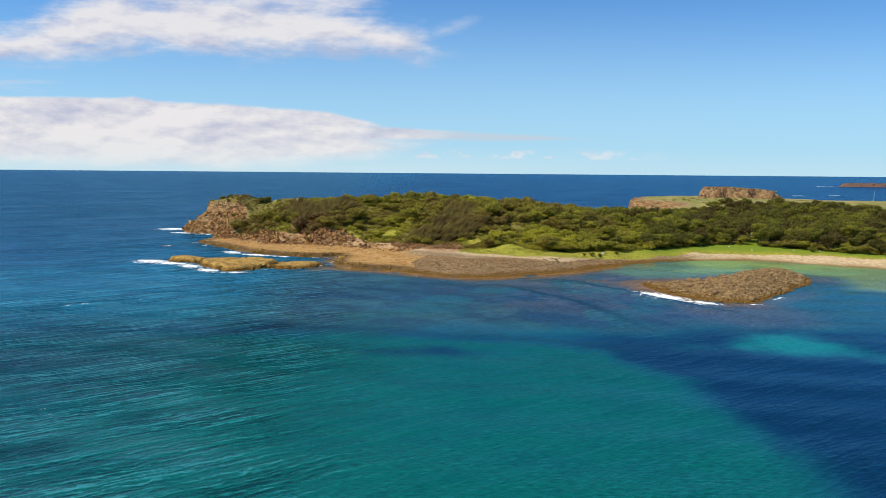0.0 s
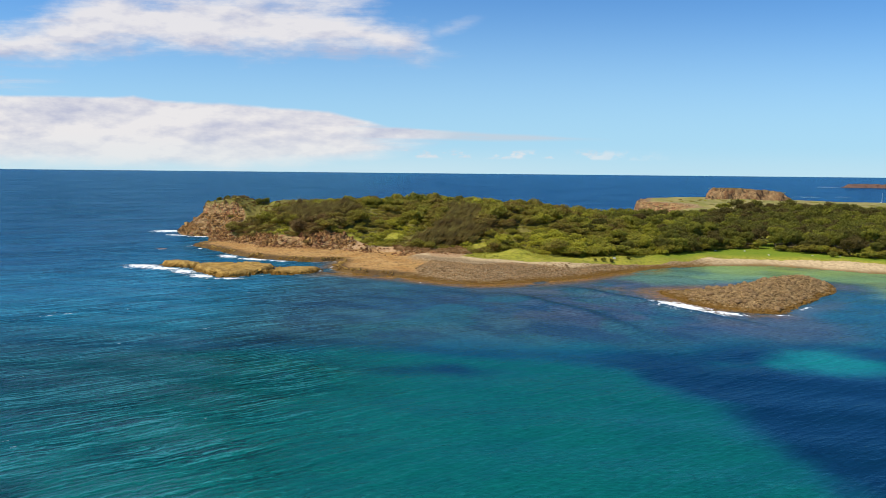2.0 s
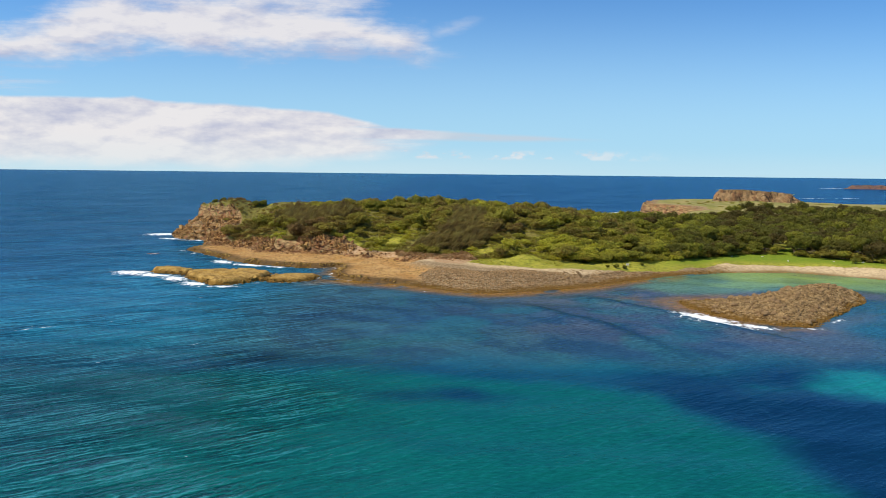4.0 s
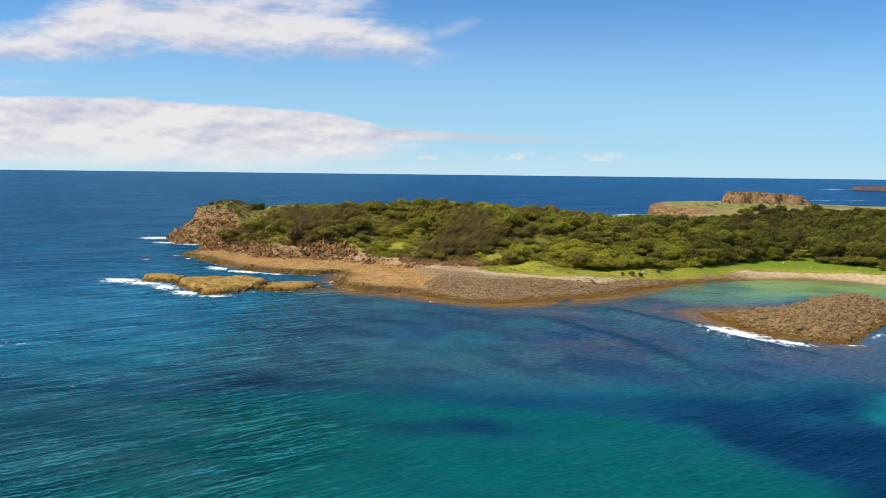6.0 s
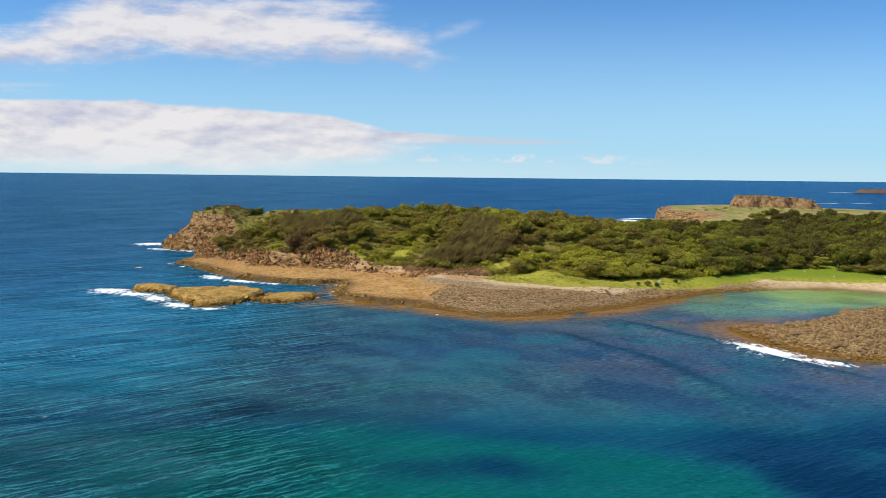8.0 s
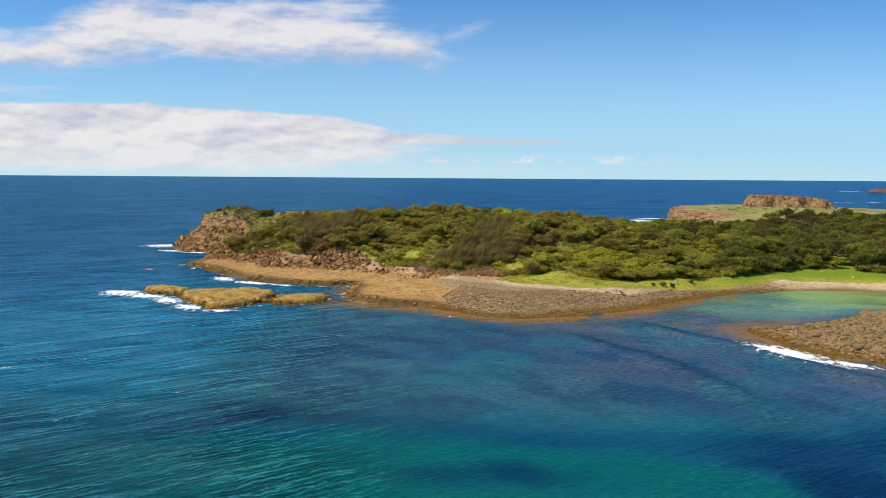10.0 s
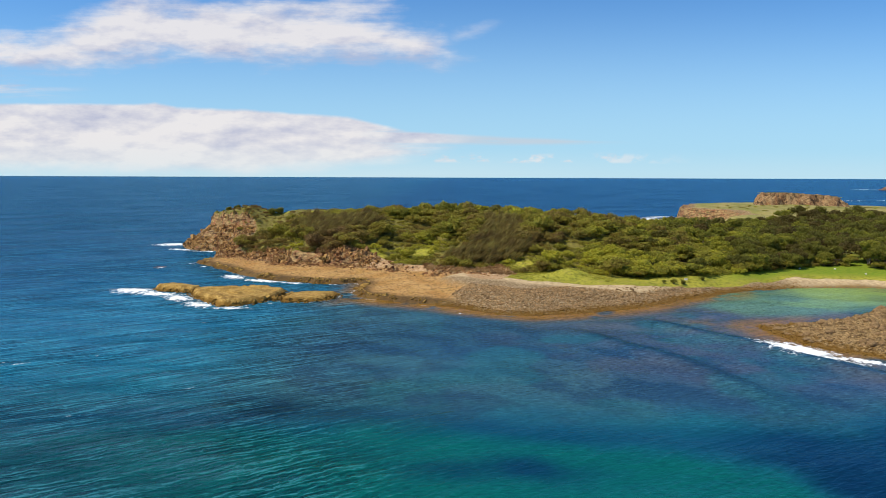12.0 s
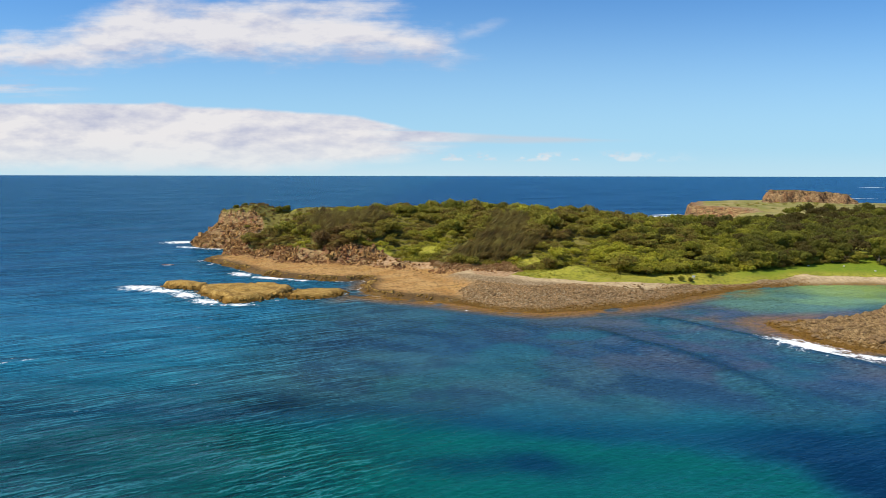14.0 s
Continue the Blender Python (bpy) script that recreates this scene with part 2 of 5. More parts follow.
WOOD_EDGE = [(40, 276), (47, 264), (62, 270), (81, 277), (97, 285.5), (112, 293), (126, 294), (133, 287), (143, 280), (154, 270), (166, 262), (200, 246), (260, 235), (260, 458), (165, 455), (130, 436), (95, 432), (74, 415), (62, 360), (50, 300)]
TRACK = [(123, 280), (139, 317), (152, 344)]


def near_spot(x, y, spots):
    """How near a place is to the nearest of some oval spots: under one within."""
    return functools.reduce(np.minimum, [np.hypot((x - a) / p, (y - b) / q) for a, b, p, q in spots])


GLADES = [(-24, 302, 6.5, 6.5), (-38, 303, 5.5, 3.5), (-92, 388, 12, 4), (-62, 366, 20, 9), (-5, 350, 12, 4), (13, 280, 9, 4.5), (20, 270, 8, 4)]


def ridge(x):
    return np.interp(x, [-140, -125, -108, -96, -84, -70, -58, -35, -15, 5, 35, 60, 85, 110, 150], [15.0, 17.5, 18.4, 18.8, 18.2, 16.4, 15.6, 16.6, 16.9, 16.3, 15.6, 12.4, 7.8, 5, 5])


def land(x, y):
    """Height of the ground and the shares of its covers."""
    x, y = np.asarray(x, float), np.asarray(y, float)
    wob = fbm(x, y, 9, 3, 5) - 0.5
    d = inside(COAST, x, y) + wob * 3.0 + (fbm(x, y, 3.2, 2, 8) - 0.5) * 2.2 * sstep(0, -12, x)
    # shore rising out of the sea
    h = np.where(d < 0, np.maximum(-5, d * 0.30), 0)
    beach = 3.1 * sstep(0, 15, d) + 0.5 * sstep(12, 30, d)
    flat = inside(PLATFORM, x, y) + wob * 8.0
    on_flat = sstep(-2, 2.5, flat)
    shelf = 0.2 + 0.95 * sstep(0, 1.8, d) + 0.8 * sstep(3, 26, d) + (fbm(x, y, 6, 4, 11) - 0.5) * 0.9
    h = np.where(d > 0, beach * (1 - on_flat) + shelf * sstep(0, 1.2, d) * on_flat, h)
    # hill
    e = inside(HILL, x, y)
    crag = fbm(x, y, 7, 4, 21) - 0.5
    cell = lattice(np.floor(x / 2.3 + wob * 2), np.floor(y / 2.3 + crag * 3), 3) - 0.5
    far_cliff = sstep(-93, -109, x)
    scarp = sstep(-109, -93, x) * sstep(-30, -42, x)
    r = ridge(x) + (fbm(x, y, 26, 3, 31) - 0.5) * 2.5
    top = h + (r - h) * np.clip(1 - (1 - np.clip(e / 46, 0, 1)) ** 1.7, 0, 1)
    butt = (fbm(x, y, 11, 3, 27) - 0.5) * far_cliff
    rough = (crag * 3.2 + cell * 0.7 + butt * 9)
    steep = 3.9 + 1.8 * crag * 2 + 2.4 * np.exp(-((x + 50) / 10) ** 2)
    scarp_h = steep * sstep(0, 6.5, e + rough * 0.7) + (r - steep) * sstep(3, 44, e) ** 0.8
    ec = e - 4.5 * sstep(-136, -124, x) * sstep(388, 374, y)
    apron = 0.17 * sstep(-8.5, -4.0, e + rough * 0.6) + 0.13 * sstep(-3.5, 0.5, e + rough * 0.9) + 0.18 * sstep(0.0, 6.0, e + rough * 1.0)
    edge_h = r * (apron + 0.36 * sstep(5.0, 6.6, ec + rough * 0.45) + 0.16 * sstep(6.0, 24, ec))
    low_h = 1.2 * sstep(0, 5, e) + (r - 2.5) * sstep(0, 50, e) ** 0.85
    hill = edge_h * far_cliff + scarp_h * scarp + low_h * (1 - far_cliff - scarp) * sstep(0, 3, e)
    back = sstep(0, 10, inside(COAST, x, y) + crag * 3)
    h = np.where(e > -3 - 6 * far_cliff, np.maximum(h, 1.0 * (e > 0) + hill * np.where(y > 395, back, 1)), h)
    green = sstep(0.58, 0.50, fbm(x, y, 10, 3, 17))
    rocky = np.clip(far_cliff * sstep(7.2, 6.2, ec + rough * 0.45) + scarp * sstep(7.5, 5.0, e + rough * 1.1 - 2.0 * np.exp(-((x + 50) / 10) ** 2)) * (0.15 + 0.85 * np.maximum(green, sstep(2.5, 1.0, e))), 0, 1) * (e > -3 - 6 * far_cliff)
    # headland beyond the wood
    p = inside(PLATEAU, x, y) + crag * 3
    far_h = (8.6 + (fbm(x, y, 40, 3, 41) - 0.5) * 1.6) * np.clip((p - np.interp(x, [165, 210], [0, -3])) / np.interp(x, [165, 210], [1.8, 17]), 0, 1)
    far_h = far_h + np.interp(x, [150, 180, 242, 300, 345], [2.0, 2.8, 3.7, 1.6, 0]) * sstep(500, 575, y + 60 * sstep(215, 160, x)) * (p > 0)
    mid = 4.2 + 4.4 * sstep(330, 470, y) * sstep(150, 182, x + (y - 470) * 0.05)
    h = np.where((d > 16) & (x > 60), np.maximum(h, mid * sstep(14, 40, d)), h)
    h = np.where(p > -2, np.maximum(h, far_h), h)
    far_rock = sstep(5, 2.5, p) * (p > -3) * sstep(182, 166, x)
    bare = sstep(18, 7, p + (x - 150) * 0.25 + crag * 8) * (p > 0) * sstep(215, 175, x) * (y > 470)
    lawn_d = inside(LAWN_EDGE, x, y) + (fbm(x, y, 5, 3, 51) - 0.5) * 2.6
    lawn = sstep(-0.6, 0.8, lawn_d)
    grass = np.clip(np.maximum(lawn, sstep(1.0, 4.0, e + crag * 3)), 0, 1) * (1 - rocky)
    grass = np.maximum(grass, sstep(2, 6, p) * (1 - bare))
    grass = np.maximum(grass, sstep(10, 18, d) * (y > 310) * (x > 60) * (1 - far_rock) * (1 - bare))
    scar = np.minimum(np.minimum(np.hypot((x - 1.5) / 8, (y - 271) / 12), np.hypot((x + 37) / 7, (y - 296) / 4.0)), np.hypot((x + 14) / 12, (y - 281 + (x + 14) * 0.6) / 3.5))
    earth = sstep(1.15, 0.85, scar + crag * 0.9) * (d > 6)
    mound = 2.6 * np.exp(-((x - 25.5) / 6.5) ** 2 - ((y - 263) / 4.5) ** 2)
    h = h + mound
    # where the wood floor is coloured darker, as painted shade of the crowns
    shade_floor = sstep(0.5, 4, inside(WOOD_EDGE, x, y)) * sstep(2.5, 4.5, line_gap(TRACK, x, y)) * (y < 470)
    cover = {"grass": grass * (1 - 0.75 * bare), "rock": np.maximum(rocky, np.maximum(far_rock, bare * 0.55)), "flat": on_flat * (1 - rocky),
             "canopy_shade": shade_floor, "wild": sstep(0.7, 1.15, near_spot(x, y, GLADES) + wob) * sstep(1, 4, e) * (1 - lawn * sstep(4, 1, e)) * sstep(3.0, 6.0, e + 2), "sand": sstep(8.0 + 3.0 * sstep(30, 60, x), 3.0 + 3.0 * sstep(30, 60, x), -lawn_d) * sstep(6, 10, d) * (1 - on_flat) * np.where(x > 70, 1, 0.95) * (y < 300) + 0.9 * sstep(85, 110, x) * (d > 0) * (1 - lawn) * (y < 300),
             "wet": sstep(5.0 + 2.5 * on_flat, 0.6 + 0.8 * on_flat, d + wob * 3), "earth": earth, "dry": sstep(400, 450, y), "lush": sstep(0.0, 5.0, lawn_d) * sstep(60, 95, x) * sstep(330, 300, y)}
    h = h + ((fbm(x, y, 2.2, 3, 61) - 0.5) * (0.35 + 1.1 * rocky + 0.6 * far_rock) + (fbm(x, y, 8, 3, 67) - 0.5) * 5.0 * far_rock) * sstep(-1, 1, d)
    return h, cover


GX, GY = np.arange(-160, 432, 1.0), np.arange(178, 672, 1.0)
HEIGHTS = land(*np.meshgrid(GX, GY))[0]


def ground_z(x, y):
    """Height of the ground, looked up between the corners of a one-metre grid."""
    fx, fy = np.clip(x - GX[0], 0, len(GX) - 2), np.clip(y - GY[0], 0, len(GY) - 2)
    i, j = int(fx), int(fy)
    fx, fy = fx - i, fy - j
    q = HEIGHTS[j:j + 2, i:i + 2]
    return float((q[0, 0] * (1 - fx) + q[0, 1] * fx) * (1 - fy) + (q[1, 0] * (1 - fx) + q[1, 1] * fx) * fy)


def graded(stops):
    """Coordinates with a step that changes from stretch to stretch: (from, to, step)."""
    out = [np.arange(a, b, s) for a, b, s in stops]
    return np.concatenate(out + [[stops[-1][1]]])

# ---------------------------------------------------------------- materials
def ground_material():
    mat, nd = material("headland_ground")
    pos = nd.place()
    n1, n2, n3 = nd.noise(pos, 0.12, 5), nd.noise(pos, 0.9, 5), nd.noise(pos, 4.0, 4)
    stone = nd.voronoi(pos, 1.5)
    cobble = nd.mix(nd.ramp(nd.noise(pos, 1.7, 3), 0.3, 0.7), (0.255, 0.180, 0.100), (0.390, 0.290, 0.175))
    cobble = nd.mix(nd.ramp(stone, 0.25, 0.7), cobble, (0.180, 0.120, 0.060))
    sand = nd.mix(nd.ramp(n2, 0.3, 0.7), (0.385, 0.280, 0.155), (0.545, 0.410, 0.240))
    flat = nd.mix(nd.ramp(n1, 0.35, 0.65), (0.375, 0.196, 0.062), (0.470, 0.280, 0.108))
    flat = nd.mix(nd.ramp(n2, 0.45, 0.70, 0.0, 0.8), flat, (0.140, 0.085, 0.030))
    flat = nd.mix(nd.ramp(nd.noise(pos, 0.22, 4), 0.52, 0.70, 0.0, 0.6), flat, (0.400, 0.235, 0.066))
    flat = nd.mix(nd.ramp(n3, 0.55, 0.72, 0.0, 0.6), flat, (0.110, 0.075, 0.035))
    flat = nd.mix(nd.ramp(nd.voronoi(pos, 0.35, "DISTANCE_TO_EDGE"), 0.05, 0.0, 0.0, 0.5), flat, (0.10, 0.07, 0.035))
    layers = nd.noise(nd.scaled(pos, (0.25, 0.25, 1.6)), 1.0, 6, 0.65)
    rock = nd.mix(nd.ramp(layers, 0.35, 0.62), (0.140, 0.078, 0.034), (0.360, 0.240, 0.112))
    rock = nd.mix(nd.ramp(nd.noise(pos, 0.45, 4), 0.50, 0.64, 0.0, 0.85), rock, (0.250, 0.100, 0.052))
    # near-black streaks: shade of upright cracks, put into the colour
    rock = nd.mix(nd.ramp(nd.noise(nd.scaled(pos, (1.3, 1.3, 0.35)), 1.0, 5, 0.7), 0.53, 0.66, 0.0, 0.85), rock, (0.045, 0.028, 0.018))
    rock = nd.mix(nd.ramp(nd.noise(pos, 0.3, 5, 0.7), 0.56, 0.68, 0.0, 0.7), rock, (0.120, 0.130, 0.035))
    # broader dark patches, the painted shade of larger hollows
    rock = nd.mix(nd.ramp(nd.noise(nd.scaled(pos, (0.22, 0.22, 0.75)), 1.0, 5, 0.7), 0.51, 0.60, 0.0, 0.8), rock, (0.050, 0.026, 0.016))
    turf = nd.mix(nd.ramp(n1, 0.35, 0.65), (0.255, 0.248, 0.030), (0.345, 0.315, 0.044))
    turf = nd.mix(nd.ramp(n2, 0.40, 0.75), turf, (0.120, 0.130, 0.020))
    turf = nd.mix(nd.ramp(nd.noise(pos, 0.35, 3), 0.52, 0.72, 0.0, 0.6), turf, (0.310, 0.255, 0.070))
    turf = nd.mix(nd.attr("wild"), turf, nd.mix(nd.ramp(n2, 0.35, 0.7), (0.125, 0.108, 0.032), (0.195, 0.172, 0.038)))
    lush = nd.mix(nd.ramp(n2, 0.35, 0.7), (0.130, 0.195, 0.016), (0.185, 0.228, 0.022))
    turf = nd.mix(nd.attr("lush"), turf, lush)
    turf = nd.mix(nd.attr("dry"), turf, nd.mix(nd.ramp(nd.noise(pos, 0.06, 5, 0.65), 0.38, 0.62), (0.300, 0.250, 0.095), (0.190, 0.185, 0.050)))
    # brown floor under the trees, with the canopy's shade in its colour
    turf = nd.mix(nd.attr("canopy_shade"), turf, nd.mix(nd.ramp(n2, 0.35, 0.7), (0.085, 0.062, 0.032), (0.110, 0.100, 0.034)))
    soil = nd.mix(nd.ramp(n2, 0.3, 0.7), (0.330, 0.190, 0.090), (0.460, 0.315, 0.180))
    soil = nd.mix(nd.ramp(nd.noise(pos, 1.6, 4, 0.65), 0.52, 0.66, 0.0, 0.8), soil, (0.130, 0.075, 0.040))
    weed = nd.mix(nd.ramp(n2, 0.35, 0.65), (0.210, 0.115, 0.018), (0.085, 0.055, 0.018))
    col = nd.mix(nd.m("ADD", nd.attr("sand"), nd.m("MULTIPLY", nd.m("SUBTRACT", n2, 0.5), 0.5), clamp=True), cobble, sand)
    col = nd.mix(nd.attr("flat"), col, flat)
    weed = nd.mix(nd.attr("flat"), weed, nd.mix(nd.ramp(n3, 0.4, 0.6), (0.085, 0.052, 0.022), (0.040, 0.026, 0.014)))
    col = nd.mix(nd.m("MULTIPLY", nd.attr("wet"), 0.85), col, weed)
    edge = nd.m("MULTIPLY", nd.m("SUBTRACT", n2, 0.5), 0.9)
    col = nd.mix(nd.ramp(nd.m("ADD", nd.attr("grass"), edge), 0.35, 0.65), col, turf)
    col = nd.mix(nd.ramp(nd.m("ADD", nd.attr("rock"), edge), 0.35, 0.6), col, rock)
    col = nd.mix(nd.ramp(nd.m("ADD", nd.attr("earth"), edge), 0.35, 0.6), col, soil)
    h = nd.m("ADD", nd.m("MULTIPLY", n2, 0.8), nd.m("ADD", nd.m("MULTIPLY", n3, 0.35), nd.m("MULTIPLY", stone, -0.25)))
    finish(nd, principled(nd, col, 0.9, nd.bump(h, 1.0, 0.4), 0.1))
    return mat


def rock_material(name, dark, mid, light, tide=0.0, crevice_shade=0.0, pieces=True):
    mat, nd = material(name)
    pos = nd.place()
    rnd = nd.n("ShaderNodeNewGeometry").outputs["Random Per Island"]
    n2, n3 = nd.noise(pos, 0.8, 5), nd.noise(pos, 5.0, 4)
    col = nd.mix(nd.ramp(n2, 0.3, 0.7), mid, light)
    col = nd.mix(nd.ramp(n3, 0.46, 0.64, 0.0, 0.85), col, dark)
    if pieces:
        col = nd.mix(nd.ramp(rnd, 0.5, 1.0, 0.0, 0.6), nd.mix(nd.ramp(rnd, 0.42, 0.05, 0.0, 0.55), col, light), dark)
    if tide == 0:
        col = nd.mix(nd.ramp(nd.noise(pos, 0.14, 3), 0.48, 0.62, 0.0, 0.45), col, nd.mix(nd.ramp(n2, 0.35, 0.65), (0.150, 0.052, 0.024), (0.300, 0.130, 0.052)))
    if tide and pieces:
        col = nd.mix(nd.ramp(nd.noise(pos, 0.32, 5, 0.65), 0.48, 0.66, 0.0, 0.55), col, dark)
    # shade in the rock's clefts, painted into the colour from stretched noise
    if crevice_shade:
        gap = nd.noise(nd.scaled(pos, (1, 1, 0.6)), crevice_shade, 5, 0.7)
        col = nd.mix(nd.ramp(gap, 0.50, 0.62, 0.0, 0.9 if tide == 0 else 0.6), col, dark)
    if tide:
        high = nd.n("ShaderNodeSeparateXYZ")
        nd.put(high.inputs[0], pos)
        band = nd.ramp(nd.m("ADD", high.outputs[2], nd.m("MULTIPLY", nd.m("SUBTRACT", n2, 0.5), 1.6)), 0.3, tide, 1.0, 0.0)
        col = nd.mix(nd.m("MULTIPLY", band, 0.92), col, (0.165, 0.086, 0.016))
    finish(nd, principled(nd, col, 0.88, nd.bump(nd.m("ADD", n2, nd.m("MULTIPLY", n3, 0.5)), 1.0, 0.25 if not pieces else 0.5), 0.1))
    return mat


def leaf_material(name, stops, own):
    """Foliage: the shade goes from plant to plant, and a little from leaf to leaf."""
    mat, nd = material(name)
    leaf = nd.n("ShaderNodeNewGeometry").outputs["Random Per Island"]
    tone = nd.n("ShaderNodeObjectInfo").outputs["Random"] if own else nd.attr("tone")
    ramp = nd.n("ShaderNodeValToRGB")
    el = ramp.color_ramp.elements
    el[0].position, el[0].color = stops[0][0], (*stops[0][1], 1)
    el[1].position, el[1].color = stops[-1][0], (*stops[-1][1], 1)
    for p, c in stops[1:-1]:
        el.new(p).color = (*c, 1)
    nd.put(ramp.inputs[0], tone)
    hsv = nd.n("ShaderNodeHueSaturation")
    nd.put(hsv.inputs["Value"], nd.ramp(leaf, 0, 1, 0.82, 1.18, False))
    nd.put(hsv.inputs["Hue"], nd.ramp(nd.m("FRACT", nd.m("MULTIPLY", leaf, 7.3)), 0, 1, 0.485, 0.512, False))
    nd.put(hsv.inputs["Color"], ramp.outputs[0])
    body = principled(nd, hsv.outputs[0], 0.65, None, 0.12)
    thin = nd.n("ShaderNodeBsdfTranslucent")
    nd.put(thin.inputs[0], hsv.outputs[0])
    both = nd.n("ShaderNodeMixShader")
    both.inputs[0].default_value = 0.55
    nd.t.links.new(body, both.inputs[1])
    nd.t.links.new(thin.outputs[0], both.inputs[2])
    finish(nd, both.outputs[0])
    return mat


def plain_material(name, a, b, rough=0.6, scale=6.0):
    mat, nd = material(name)
    n = nd.noise(nd.place(), scale, 4)
    finish(nd, principled(nd, nd.mix(nd.ramp(n, 0.35, 0.65), a, b), rough))
    return mat


def water_material():
    mat, nd = material("sea_water")
    pos = nd.place()
    bed = nd.attr("bed", 0)
    clear = nd.attr("open")
    mott = nd.noise(nd.scaled(pos, (1, 1.6, 1)), 0.09, 6, 0.62)
    fine = nd.noise(nd.scaled(pos, (0.5, 1.6, 1)), 0.55, 5, 0.6)
    # ripples that run with the wind, and finer chop over them
    turn = nd.n("ShaderNodeMapping")
    nd.put(turn.inputs[0], pos)
    turn.inputs["Rotation"].default_value = (0, 0, radians(-32))
    along = turn.outputs[0]
    gust = nd.ramp(nd.noise(nd.scaled(along, (0.010, 0.024, 1)), 1.0, 3), 0.30, 0.70, 0.45, 1.25)
    def train(length, distortion, squeeze, run):
        """Long-crested waves of that length, their crests bending over a run of metres."""
        t = nd.n("ShaderNodeTexWave")
        t.wave_type, t.bands_direction, t.wave_profile = "BANDS", "Y", "SIN"
        nd.put(t.inputs["Vector"], nd.scaled(along, (squeeze, 1, 1)))
        t.inputs["Scale"].default_value = 0.314 / length
        t.inputs["Distortion"].default_value = distortion
        t.inputs["Detail"].default_value = 4.0
        t.inputs["Detail Scale"].default_value = length / (0.314 * run)
        t.inputs["Detail Roughness"].default_value = 0.62
        return t.outputs[1]

    def part_of(value, mean, gain):
        return nd.m("MULTIPLY", nd.m("SUBTRACT", value, mean), gain)

    def total(*terms):
        out = terms[0]
        for term in terms[1:]:
            out = nd.m("ADD", out, term)
        return out

    def ridged(sx, sy, detail, rough, sharp):
        """Thin crests along the wind, light on dark."""
        n = nd.noise(nd.scaled(along, (sx, sy, 1)), 1.0, detail, rough)
        return nd.m("SUBTRACT", 1.0, nd.m("MULTIPLY", nd.m("ABSOLUTE", nd.m("SUBTRACT", n, 0.5)), sharp), clamp=True)

    long_wave = nd.m("POWER", train(5.6, 8.0, 0.35, 12.0), 2.0)
    mid_wave = nd.m("POWER", train(2.3, 9.0, 0.55, 5.0), 3.0)
    short_wave = nd.m("POWER", train(1.05, 9.0, 0.70, 2.4), 3.0)
    patchy = nd.ramp(nd.noise(nd.scaled(along, (0.05, 0.12, 1)), 1.0, 4, 0.6), 0.36, 0.64, 0.45, 1.5)
    ripple = ridged(0.34, 1.15, 3, 0.60, 5.0)
    chop = nd.noise(nd.scaled(along, (0.85, 2.3, 1)), 1.0, 4, 0.68)
    roll = nd.noise(nd.scaled(along, (0.05, 0.17, 1)), 1.0, 4, 0.6)
    swell = nd.noise(nd.scaled(along, (0.010, 0.060, 1)), 1.0, 4, 0.6)
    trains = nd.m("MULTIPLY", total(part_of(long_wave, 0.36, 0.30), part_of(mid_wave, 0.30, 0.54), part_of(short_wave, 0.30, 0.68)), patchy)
    # light crests and dark troughs, painted into the water colour below
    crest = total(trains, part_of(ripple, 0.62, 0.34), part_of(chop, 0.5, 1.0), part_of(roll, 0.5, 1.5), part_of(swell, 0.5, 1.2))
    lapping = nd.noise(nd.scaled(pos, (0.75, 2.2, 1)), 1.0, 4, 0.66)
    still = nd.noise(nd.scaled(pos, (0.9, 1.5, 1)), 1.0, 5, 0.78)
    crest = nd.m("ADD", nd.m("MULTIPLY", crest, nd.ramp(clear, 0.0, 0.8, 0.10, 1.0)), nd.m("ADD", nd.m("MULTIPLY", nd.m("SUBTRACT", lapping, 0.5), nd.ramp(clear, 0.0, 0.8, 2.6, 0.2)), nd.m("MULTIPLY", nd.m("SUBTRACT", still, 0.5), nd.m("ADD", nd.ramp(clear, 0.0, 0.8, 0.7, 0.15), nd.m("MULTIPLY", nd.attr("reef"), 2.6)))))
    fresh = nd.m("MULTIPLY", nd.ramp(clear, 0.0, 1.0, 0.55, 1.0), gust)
    ripple_shade = nd.m("ADD", 1.0, nd.m("MULTIPLY", nd.m("MULTIPLY", crest, 1.35), fresh))
    ripple_shade = nd.m("MAXIMUM", nd.m("MINIMUM", ripple_shade, 2.8), 0.36)
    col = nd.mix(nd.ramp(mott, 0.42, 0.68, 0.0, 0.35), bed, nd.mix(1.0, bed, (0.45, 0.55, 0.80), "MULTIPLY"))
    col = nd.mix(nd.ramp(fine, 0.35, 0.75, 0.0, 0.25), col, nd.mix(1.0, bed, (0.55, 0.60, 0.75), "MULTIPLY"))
    col = nd.mix(1.0, col, nd.vec(ripple_shade, ripple_shade, ripple_shade), "MULTIPLY")
    # pale highlights painted on the strongest crests
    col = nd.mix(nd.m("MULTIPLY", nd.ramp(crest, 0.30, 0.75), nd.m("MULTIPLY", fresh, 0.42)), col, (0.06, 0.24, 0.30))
    calm = nd.m("MULTIPLY", nd.ramp(clear, 0.0, 1.0, 0.28, 1.0), gust)
    h = total(nd.m("MULTIPLY", long_wave, 0.22), nd.m("MULTIPLY", mid_wave, 0.12), nd.m("MULTIPLY", short_wave, 0.07), nd.m("MULTIPLY", ripple, 0.08), nd.m("MULTIPLY", chop, 0.25), nd.m("MULTIPLY", roll, 0.7))
    normal = nd.bump(nd.m("MULTIPLY", h, calm), 1.0, 1.0)
